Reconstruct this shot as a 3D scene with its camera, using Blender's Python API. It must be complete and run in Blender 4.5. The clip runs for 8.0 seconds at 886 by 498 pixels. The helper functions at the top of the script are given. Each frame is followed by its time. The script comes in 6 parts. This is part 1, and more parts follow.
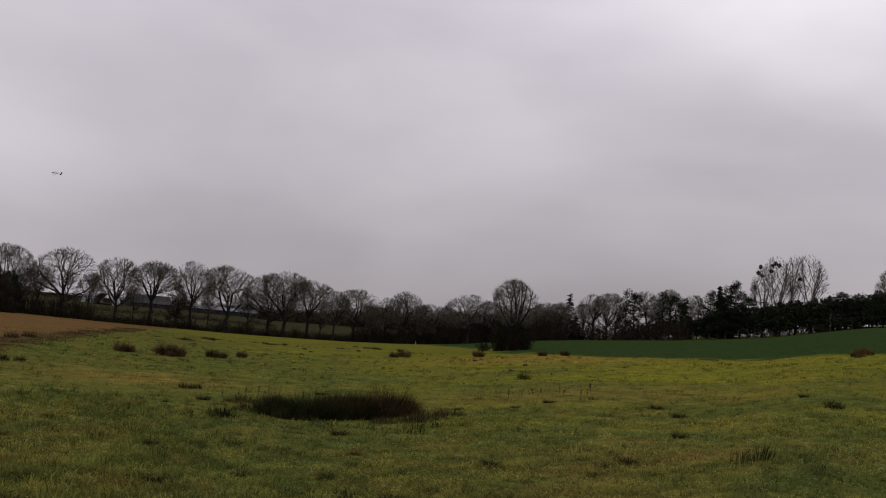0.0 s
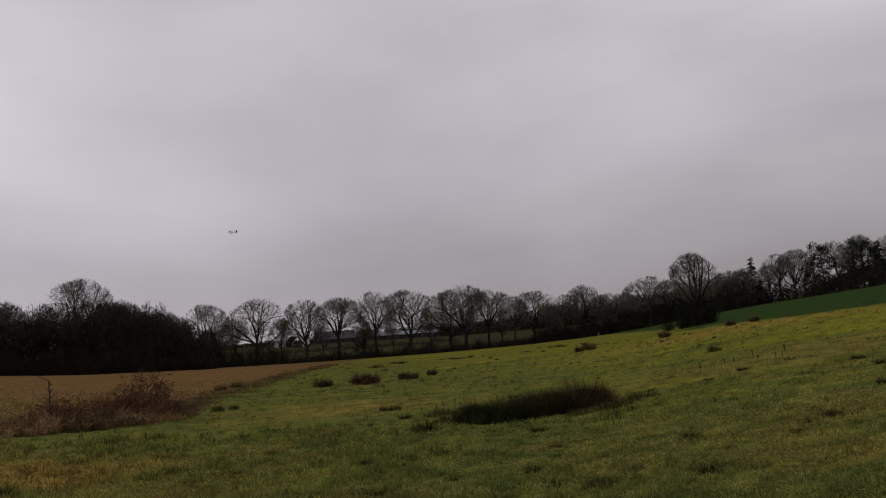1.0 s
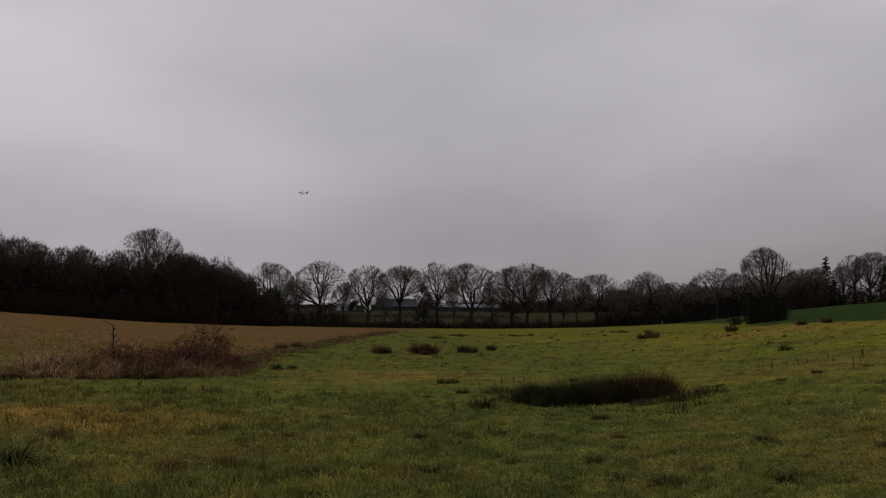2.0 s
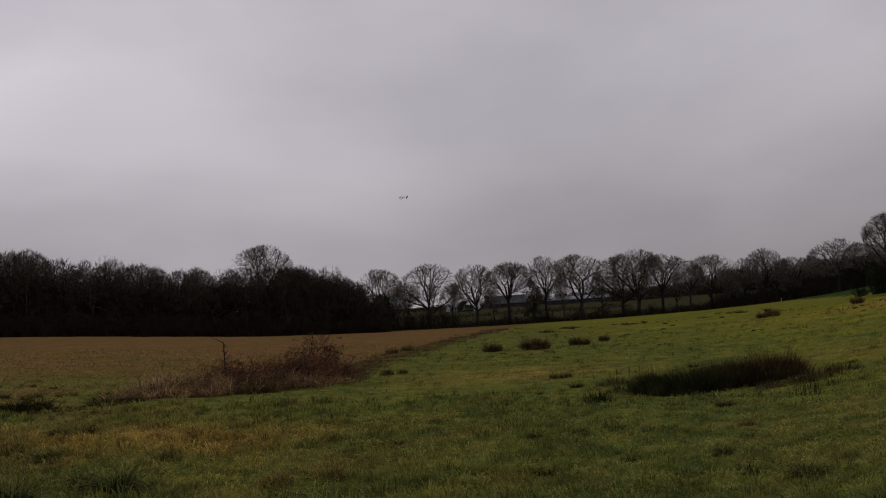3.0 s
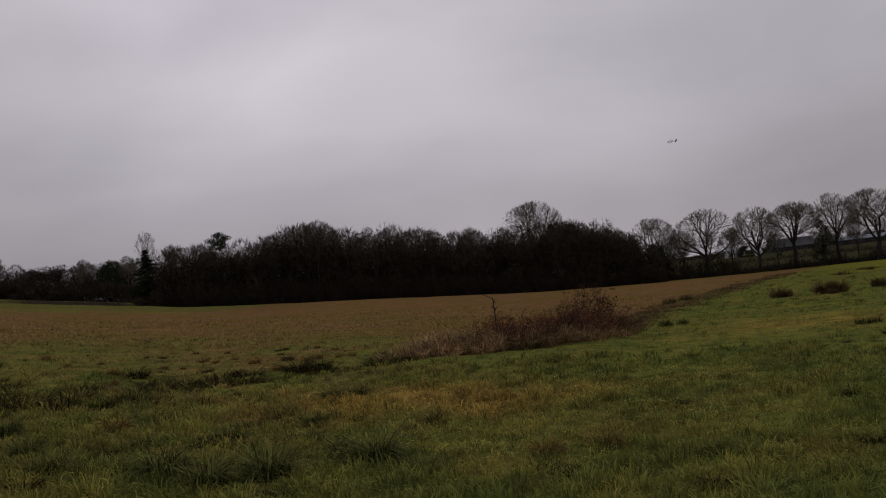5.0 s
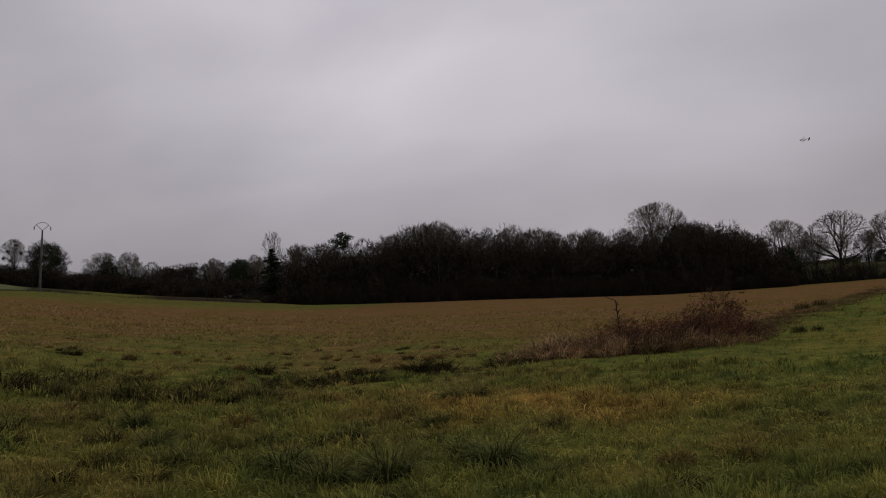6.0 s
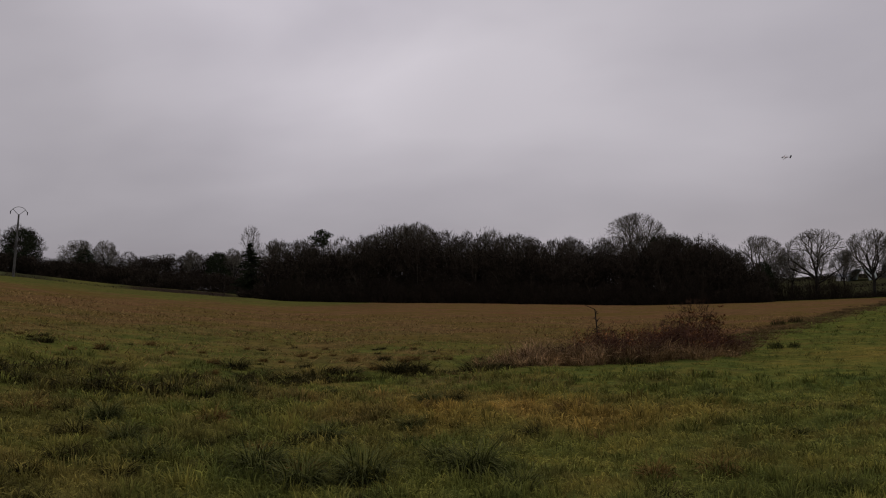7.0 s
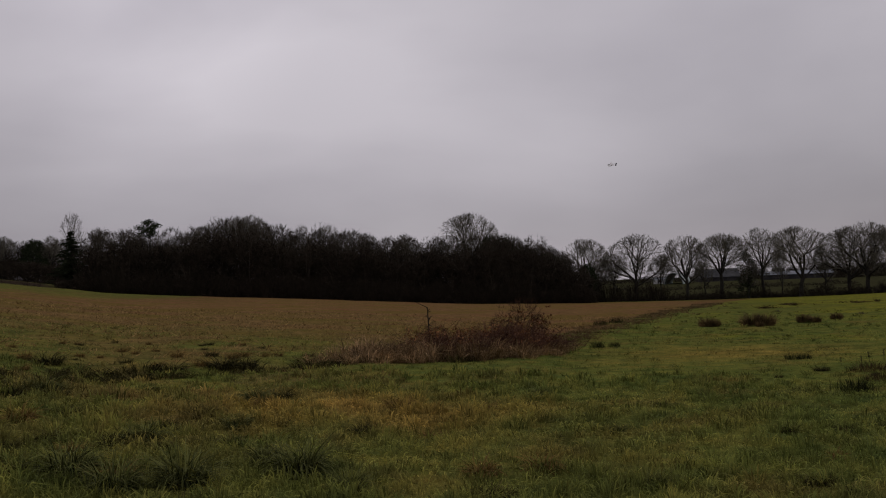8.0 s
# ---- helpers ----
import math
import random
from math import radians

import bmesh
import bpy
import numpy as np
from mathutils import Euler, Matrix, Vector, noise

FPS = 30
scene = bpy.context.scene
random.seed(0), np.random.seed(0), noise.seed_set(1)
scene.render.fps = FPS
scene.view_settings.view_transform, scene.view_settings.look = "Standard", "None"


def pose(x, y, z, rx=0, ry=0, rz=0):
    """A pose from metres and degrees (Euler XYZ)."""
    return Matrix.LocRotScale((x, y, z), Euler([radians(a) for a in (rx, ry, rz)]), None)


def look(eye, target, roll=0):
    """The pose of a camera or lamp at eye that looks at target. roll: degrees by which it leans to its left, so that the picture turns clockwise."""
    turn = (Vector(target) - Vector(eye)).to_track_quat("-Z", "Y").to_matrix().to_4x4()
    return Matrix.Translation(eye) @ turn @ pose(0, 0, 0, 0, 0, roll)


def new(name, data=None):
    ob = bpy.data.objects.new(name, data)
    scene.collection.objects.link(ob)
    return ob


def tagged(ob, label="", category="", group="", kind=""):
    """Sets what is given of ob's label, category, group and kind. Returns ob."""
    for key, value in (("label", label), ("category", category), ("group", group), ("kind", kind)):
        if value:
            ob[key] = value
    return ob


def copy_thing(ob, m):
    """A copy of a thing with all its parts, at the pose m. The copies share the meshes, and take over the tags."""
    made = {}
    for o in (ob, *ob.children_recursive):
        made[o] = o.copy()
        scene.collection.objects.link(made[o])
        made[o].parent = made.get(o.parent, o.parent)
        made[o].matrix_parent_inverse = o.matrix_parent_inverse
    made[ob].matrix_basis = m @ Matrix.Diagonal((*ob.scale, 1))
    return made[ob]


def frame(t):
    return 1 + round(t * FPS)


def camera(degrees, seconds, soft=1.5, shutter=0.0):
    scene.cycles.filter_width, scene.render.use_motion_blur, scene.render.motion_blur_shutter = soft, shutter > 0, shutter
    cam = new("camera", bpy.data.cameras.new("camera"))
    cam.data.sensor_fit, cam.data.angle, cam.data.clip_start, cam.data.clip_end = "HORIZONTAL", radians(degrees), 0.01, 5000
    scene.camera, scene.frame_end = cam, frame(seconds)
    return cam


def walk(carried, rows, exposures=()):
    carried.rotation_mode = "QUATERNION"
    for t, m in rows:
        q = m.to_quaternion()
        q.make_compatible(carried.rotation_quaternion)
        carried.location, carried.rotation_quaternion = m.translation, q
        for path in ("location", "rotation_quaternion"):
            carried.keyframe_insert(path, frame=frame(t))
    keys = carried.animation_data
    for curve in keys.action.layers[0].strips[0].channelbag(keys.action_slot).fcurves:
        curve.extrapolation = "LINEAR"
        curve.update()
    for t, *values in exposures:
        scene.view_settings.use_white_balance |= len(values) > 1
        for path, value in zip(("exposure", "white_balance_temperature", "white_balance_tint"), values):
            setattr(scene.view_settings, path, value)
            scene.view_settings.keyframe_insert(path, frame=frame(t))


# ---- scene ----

# ---------------------------------------------------------------- camera
cam = camera(50.0, 8.0, soft=1.1)
walk(cam, [
    (0.0, pose(-0.04, -1.34, 1.77, 94.36, -5.68, -23.86)),
    (0.5, pose(-0.05, -1.55, 1.72, 95.70, -0.18, -19.34)),
    (1.0, pose(-0.18, -1.79, 1.72, 94.33, 3.93, -13.13)),
    (1.2, pose(-0.16, -1.73, 1.73, 94.06, 3.24, -11.71)),
    (2.3, pose(-0.14, -1.15, 1.72, 92.67, -1.24, -9.02)),
    (2.5, pose(-0.12, -1.07, 1.70, 92.67, -0.25, -7.57)),
    (3.0, pose(0.02, -0.74, 1.70, 92.90, 3.78, -2.88)),
    (3.5, pose(0.13, -0.49, 1.67, 92.54, 4.66, 0.21)),
    (4.0, pose(0.09, -0.21, 1.67, 92.01, 3.04, 2.75)),
    (4.5, pose(0.00, 0.09, 1.65, 92.00, 2.34, 5.64)),
    (5.0, pose(-0.01, 0.55, 1.60, 91.65, 6.71, 13.51)),
    (5.2, pose(-0.02, 0.59, 1.59, 91.84, 6.77, 15.62)),
    (6.3, pose(-0.13, 0.79, 1.60, 92.63, 5.43, 21.92)),
    (6.5, pose(-0.15, 0.81, 1.60, 92.71, 5.02, 22.36)),
    (7.0, pose(-0.20, 0.87, 1.60, 92.51, 3.67, 19.38)),
    (7.5, pose(-0.21, 0.94, 1.59, 92.26, 4.14, 15.01)),
    (8.0, pose(-0.22, 0.98, 1.61, 91.76, 2.45, 9.38)),
], exposures=[(0.0, 0.26), (0.5, 0.20), (1.2, 0.05), (2.5, -0.08), (8.0, -0.10)])

# ---------------------------------------------------------------- sky and sun
SUN_EL, SUN_AZ = radians(32), radians(60)
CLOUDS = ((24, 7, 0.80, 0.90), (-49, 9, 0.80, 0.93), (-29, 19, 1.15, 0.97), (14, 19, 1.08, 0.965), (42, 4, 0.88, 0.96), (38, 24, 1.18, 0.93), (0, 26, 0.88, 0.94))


def make_world():
    w = bpy.data.worlds.new("overcast_sky")
    w.use_nodes = True
    nt = w.node_tree
    nt.nodes.clear()
    out = nt.nodes.new("ShaderNodeOutputWorld")
    bg = nt.nodes.new("ShaderNodeBackground")
    sky = nt.nodes.new("ShaderNodeTexSky")
    sky.sky_type, sky.sun_disc = "NISHITA", False
    sky.sun_elevation, sky.sun_rotation = SUN_EL, SUN_AZ
    co = nt.nodes.new("ShaderNodeTexCoord")
    mp = nt.nodes.new("ShaderNodeMapping")
    mp.inputs["Scale"].default_value = (1.0, 1.0, 2.6)
    n1 = nt.nodes.new("ShaderNodeTexNoise")
    n1.inputs["Scale"].default_value, n1.inputs["Detail"].default_value, n1.inputs["Roughness"].default_value = 1.9, 5, 0.44
    n1.inputs["Distortion"].default_value = 0.2
    rp = nt.nodes.new("ShaderNodeValToRGB")
    e = rp.color_ramp.elements
    e[0].position, e[0].color = 0.32, (0.444, 0.412, 0.456, 1)
    e[1].position, e[1].color = 0.68, (0.697, 0.652, 0.700, 1)
    skyc = nt.nodes.new("ShaderNodeMix")
    skyc.data_type = "RGBA"
    skyc.blend_type = "MULTIPLY"
    skyc.inputs[0].default_value = 1.0
    skyc.inputs[7].default_value = (0.1, 0.1, 0.1, 1)
    mix = nt.nodes.new("ShaderNodeMix")
    mix.data_type = "RGBA"
    mix.inputs[0].default_value = 0.94
    L = nt.links.new
    L(co.outputs["Generated"], mp.inputs["Vector"])
    L(mp.outputs["Vector"], n1.inputs["Vector"])
    L(n1.outputs["Fac"], rp.inputs["Fac"])
    L(sky.outputs["Color"], skyc.inputs[6])
    L(skyc.outputs[2], mix.inputs[6])
    L(rp.outputs["Color"], mix.inputs[7])
    # the cloud layer thins out the light towards the horizon
    sep = nt.nodes.new("ShaderNodeSeparateXYZ")
    L(co.outputs["Generated"], sep.inputs["Vector"])
    low = nt.nodes.new("ShaderNodeValToRGB")
    g = low.color_ramp.elements
    g[0].position, g[0].color = 0.0, (0.70, 0.695, 0.70, 1)
    g[1].position, g[1].color = 0.32, (1.0, 1.0, 1.0, 1)
    L(sep.outputs["Z"], low.inputs["Fac"])
    dim = nt.nodes.new("ShaderNodeMix")
    dim.data_type, dim.blend_type = "RGBA", "MULTIPLY"
    dim.inputs[0].default_value = 1.0
    L(mix.outputs[2], dim.inputs[6])
    L(low.outputs["Color"], dim.inputs[7])
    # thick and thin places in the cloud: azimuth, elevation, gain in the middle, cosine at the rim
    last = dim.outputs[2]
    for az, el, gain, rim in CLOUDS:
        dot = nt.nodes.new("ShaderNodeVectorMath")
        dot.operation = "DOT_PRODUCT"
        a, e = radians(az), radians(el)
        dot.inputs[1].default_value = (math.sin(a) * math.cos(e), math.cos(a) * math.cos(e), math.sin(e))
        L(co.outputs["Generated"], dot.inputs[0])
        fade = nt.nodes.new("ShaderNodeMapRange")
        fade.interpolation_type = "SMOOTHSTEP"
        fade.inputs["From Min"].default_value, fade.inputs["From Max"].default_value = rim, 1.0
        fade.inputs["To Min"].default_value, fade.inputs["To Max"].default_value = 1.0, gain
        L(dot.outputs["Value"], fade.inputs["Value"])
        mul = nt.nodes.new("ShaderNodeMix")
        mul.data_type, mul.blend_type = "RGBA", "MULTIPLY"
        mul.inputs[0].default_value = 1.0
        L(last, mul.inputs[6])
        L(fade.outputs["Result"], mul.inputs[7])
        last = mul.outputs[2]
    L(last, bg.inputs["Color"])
    bg.inputs["Strength"].default_value = 1.0
    L(bg.outputs["Background"], out.inputs["Surface"])
    scene.world = w


make_world()
sun = new("sun", bpy.data.lights.new("sun", "SUN"))
sun.data.energy, sun.data.angle, sun.data.color = 0.5, radians(25), (1.0, 0.96, 0.9)
sun.matrix_basis = look((math.sin(SUN_AZ) * 50, math.cos(SUN_AZ) * 50, 50 * math.tan(SUN_EL)), (0, 0, 0))

# ---------------------------------------------------------------- lie of the land
rng = np.random.default_rng(7)
LAND = np.array([
    (-180, 0), (-120, 1.0), (-70, 2.6), (-55, 2.9), (-47, 2.75), (-43.8, 2.45), (-38.3, 1.41), (-32.6, .6), (-28.5, -.05),
    (-25, -.33), (-17, -.9), (-8.5, -1.55), (-2, -1.8), (5, -1.9), (12, -1.9), (18, -1.75), (22.8, -1.5), (26, -1.1), (30, -.5),
    (37.7, .25), (43, .9), (48.5, 2.1), (60, 2.6), (100, 1.5), (180, 0)])
_az = np.arange(-180, 180.01, 0.25)
_sl = np.tan(np.radians(np.interp(_az, LAND[:, 0], LAND[:, 1]))) + 0.0089
_k = np.exp(-0.5 * (np.arange(-20, 21) / 5.0) ** 2)
_sl = np.convolve(np.pad(_sl, 20, mode="wrap"), _k / _k.sum(), mode="valid")


def vnoise(x, y, seed=0):
    """Smooth value noise, 0 to 1, on arrays."""
    x, y = np.asarray(x, float), np.asarray(y, float)
    xi, yi = np.floor(x), np.floor(y)
    fx, fy = x - xi, y - yi
    fx, fy = fx * fx * (3 - 2 * fx), fy * fy * (3 - 2 * fy)

    def h(a, b):
        v = np.sin(a * 127.1 + b * 311.7 + seed * 74.7) * 43758.5453
        return v - np.floor(v)
    return (h(xi, yi) * (1 - fx) + h(xi + 1, yi) * fx) * (1 - fy) + (h(xi, yi + 1) * (1 - fx) + h(xi + 1, yi + 1) * fx) * fy


def stubble_edge(y):
    """x of the edge between the meadow and the brown field, by y."""
    return np.interp(y, [-100, 0, 8, 11, 13.2, 14.6, 15.6, 17, 18.3, 19.4, 20.4, 22.4, 24, 31, 36, 51, 86, 123, 185, 260],
                     [-60, -25, -16, -13.5, -12.4, -11.2, -9.9, -9.4, -8.8, -8.0, -7.5, -6.1, -5, -2.0, -1.5, 0.8, 6.3, 13.4, 30, 50])


def land(x, y):
    """Height of the ground."""
    x, y = np.asarray(x, float), np.asarray(y, float)
    r = np.hypot(x, y)
    s = np.interp(np.degrees(np.arctan2(x, y)), _az, _sl)
    az = np.degrees(np.arctan2(x, y))
    rr = np.where(r < 230, r, 230 + 60 * (1 - np.exp(-(r - 230) / 60)))
    z = s * rr - 0.012 * np.maximum(r - 290, 0)
    # beyond the hedgerow the fields rise to a low crest and fall away
    far = s * 185 + np.interp(r, [185, 300, 380, 3300], [0.0, 1.6, 2.4, -30.0])
    w = np.clip((az + 6) / 4, 0, 1) * np.clip((33 - az) / 4, 0, 1) * np.clip((r - 185) / 10, 0, 1)
    z = z * (1 - w) + far * w
    # the far field in the west climbs to a rise of its own
    z = z + np.clip((-44.2 - az) / 4, 0, 1) * np.clip((az + 75) / 15, 0, 1) * np.interp(r, [160, 240, 330, 600], [0, 2.3, 2.3, 0])
    # shallow ditch along the rough edge of the meadow
    dd = (x - (stubble_edge(y) + 0.2 + 0.25 * np.sin(y * 1.7))) * 0.75
    z = z - 0.22 * np.exp(-(dd / 0.55) ** 2) * np.clip((y - 6) / 3, 0, 1) * np.clip((24 - y) / 3, 0, 1) * np.clip((r - 9) / 2, 0, 1)
    near = np.clip(r / 6, 0, 1)
    z = z + near * (0.10 * (vnoise(x / 3.1, y / 3.1, 3) - 0.5) + 0.05 * (vnoise(x / 0.9, y / 0.9, 5) - 0.5))
    return z


def brown_edge(y):
    """x at which the rough grass past the ditch gives way to the brown field, by y."""
    return np.interp(y, [-100, 0, 12, 18, 22, 24.5, 26.5, 29, 31, 36, 51, 86, 123, 185, 260],
                     [-80, -24, -19, -17.5, -15.5, -11, -7, -3.5, -2.0, -1.5, 0.8, 6.3, 13.4, 30, 50])


def crop_edge(y):
    """x of the edge between the meadow and the dark green crop, by y."""
    return np.interp(y, [-100, 0, 31, 40, 50, 57, 71, 82, 153, 210], [70, 44, 37, 36.5, 37, 34.5, 37, 43, 66, 86])


def zones(x, y):
    """Weights of brown field, green crop, straw patch and far pasture at a place."""
    r = np.hypot(x, y)
    wob = (vnoise(x / 2.6, y / 2.6, 11) - 0.5) * 6 + (vnoise(x / 0.8, y / 0.8, 12) - 0.5) * 3
    soft = np.clip(8.0 - np.maximum(y - 22, 0) * 0.8, 1.2, 8)
    b = np.clip((brown_edge(y) - x + 4.0 * np.clip((27 - y) / 5, 0, 1) + wob * np.clip(soft / 5, 0.25, 1.5)) / soft, 0, 1)
    az = np.degrees(np.arctan2(x, y))
    b = b * (1 - np.clip((-4 - az) / 8, 0, 1) * (1 - np.interp(r + 4 * wob, [18, 30, 44, 76], [0.22, 0.50, 0.82, 1.0])))
    b = b * np.clip(0.30 + 1.25 * vnoise(x / 2.4, y / 1.5, 16) + np.clip((r - 24) / 26, 0, 1), 0, 1)
    ditchside = np.interp(az, [-32, -15], [0.30, 1.0]) * np.clip((stubble_edge(y) - x + wob * 0.5) / 2, 0, 1) * np.clip((30 - y) / 4, 0, 1) * np.clip((r - 11) / 3, 0, 1)
    b = np.maximum(b, ditchside * np.clip(vnoise(x / 1.6, y / 1.1, 15) * 1.9 - 0.30, 0.1, 0.85))
    b = np.maximum(b, np.clip((-2 - x) / 4, 0, 1) * np.clip((r - 4) / 3, 0, 1) * np.clip((30 - r) / 8, 0, 1) * np.clip(vnoise(x / 0.9, y / 0.7, 18) * 1.5 - 0.65, 0, 0.35))
    b = b * np.where(az < -24, np.clip((np.interp(az, [-60, -40, -30, -27, -24], [112, 112, 118, 135, 178]) + 5 * wob - r) / 30, 0.45 * vnoise(x / 4, y / 9, 14), 1), np.clip((178 - r) / 4, 0, 1)) * np.clip((az + 56) / 6, 0, 1)
    c = np.clip((x - crop_edge(y) + wob * 0.5) / 1.5, 0, 1) * np.clip((r - 44) / 5, 0, 1) * np.clip((184 + np.clip(az - 29, 0, 3) * 8 - r) / 3, 0, 1)
    s = np.exp(-(((x + 3.6) / 2.6) ** 2 + ((y - 13.6) / 2.2) ** 2)) * np.clip(1.7 * vnoise(x / 0.7, y / 0.9, 19) + 0.25, 0, 1) + 0.8 * np.exp(-(((x - 30) / 7) ** 2 + ((y - 52) / 9) ** 2))
    s = s + 0.6 * np.exp(-(((x - 3.0) / 3.0) ** 2 + ((y - 27) / 2.5) ** 2)) + 0.35 * np.exp(-(((x - 14) / 6) ** 2 + ((y - 21) / 3) ** 2))
    s = s + 0.2 * np.exp(-(((x - 7) / 3) ** 2 + ((y - 9) / 2.5) ** 2))
    crest = 0.2 * np.clip((r - 100 + 4 * wob) / 20, 0, 1) * np.clip((-20 - az) / 4, 0, 1)
    crest = crest + 0.24 * np.clip((r - 42) / 50, 0, 1) * np.clip((az - 2) / 6, 0, 1) * (1 - c)
    far = np.clip((r - 183) / 4, 0, 1) * np.clip((az + 10) / 2, 0, 1) + np.clip((r - 152) / 6, 0, 1) * np.clip((-40 - az) / 2, 0, 1)
    s = s + 0.14 * np.clip(vnoise(x / 1.7, y / 1.7, 17) * 1.9 - 0.75, 0, 1) * np.clip((3 - x) / 4, 0, 1) * np.clip((26 - r) / 6, 0, 1)
    pale = np.clip((-44.0 - az) / 0.5, 0, 1) * np.clip((r - 168) / 6, 0, 1)
    plough = np.clip((az + 39) / 2, 0, 1) * np.clip((-31 - az) / 1, 0, 1) * np.clip((r - 158) / 4, 0, 1) * np.clip((238 - r) / 4, 0, 1)
    b = b * (1 - plough)
    return b * (1 - np.clip(far, 0, 1)), c * np.where(az > 31, 1, 1 - np.clip(far, 0, 1)), np.clip(s, 0, 1), np.maximum(np.clip(far, 0, 1) * np.where(az > 33, 0, 1), crest), pale, plough


ZONES = ("stubble", "crop", "straw", "pasture", "pale", "plough")


# ---------------------------------------------------------------- materials
def material(name, rough=0.9):
    m = bpy.data.materials.new(name)
    m.use_nodes = True
    nt = m.node_tree
    b = nt.nodes["Principled BSDF"]
    b.inputs["Roughness"].default_value = rough
    b.inputs["Specular IOR Level"].default_value = 0.15
    return m, nt, b


def ramp(nt, fac, stops):
    r = nt.nodes.new("ShaderNodeValToRGB")
    while len(r.color_ramp.elements) < len(stops):
        r.color_ramp.elements.new(0.5)
    for e, (p, c) in zip(r.color_ramp.elements, stops):
        e.position, e.color = p, (*c, 1)
    nt.links.new(fac, r.inputs["Fac"])
    return r.outputs["Color"]


def noise_fac(nt, scale, detail=4.0, rough=0.6, coords="Object", stretch=None):
    co = nt.nodes.new("ShaderNodeTexCoord")
    n = nt.nodes.new("ShaderNodeTexNoise")
    n.inputs["Scale"].default_value, n.inputs["Detail"].default_value, n.inputs["Roughness"].default_value = scale, detail, rough
    v = co.outputs[coords]
    if stretch:
        mp = nt.nodes.new("ShaderNodeMapping")
        mp.inputs["Scale"].default_value = stretch
        nt.links.new(v, mp.inputs["Vector"])
        v = mp.outputs["Vector"]
    nt.links.new(v, n.inputs["Vector"])
    return n.outputs["Fac"]


def blend(nt, fac, a, b, mode="MIX"):
    m = nt.nodes.new("ShaderNodeMix")
    m.data_type, m.blend_type = "RGBA", mode
    for sock, v in ((m.inputs[0], fac), (m.inputs[6], a), (m.inputs[7], b)):
        if isinstance(v, (int, float)):
            sock.default_value = v
        elif isinstance(v, tuple):
            sock.default_value = (*v, 1)
        else:
            nt.links.new(v, sock)
    return m.outputs[2]


def attr(nt, name):
    a = nt.nodes.new("ShaderNodeAttribute")
    a.attribute_name = name
    return a.outputs["Fac"]


def bump(nt, b, fac, strength, distance):
    n = nt.nodes.new("ShaderNodeBump")
    n.inputs["Strength"].default_value, n.inputs["Distance"].default_value = strength, distance
    nt.links.new(fac, n.inputs["Height"])
    nt.links.new(n.outputs["Normal"], b.inputs["Normal"])


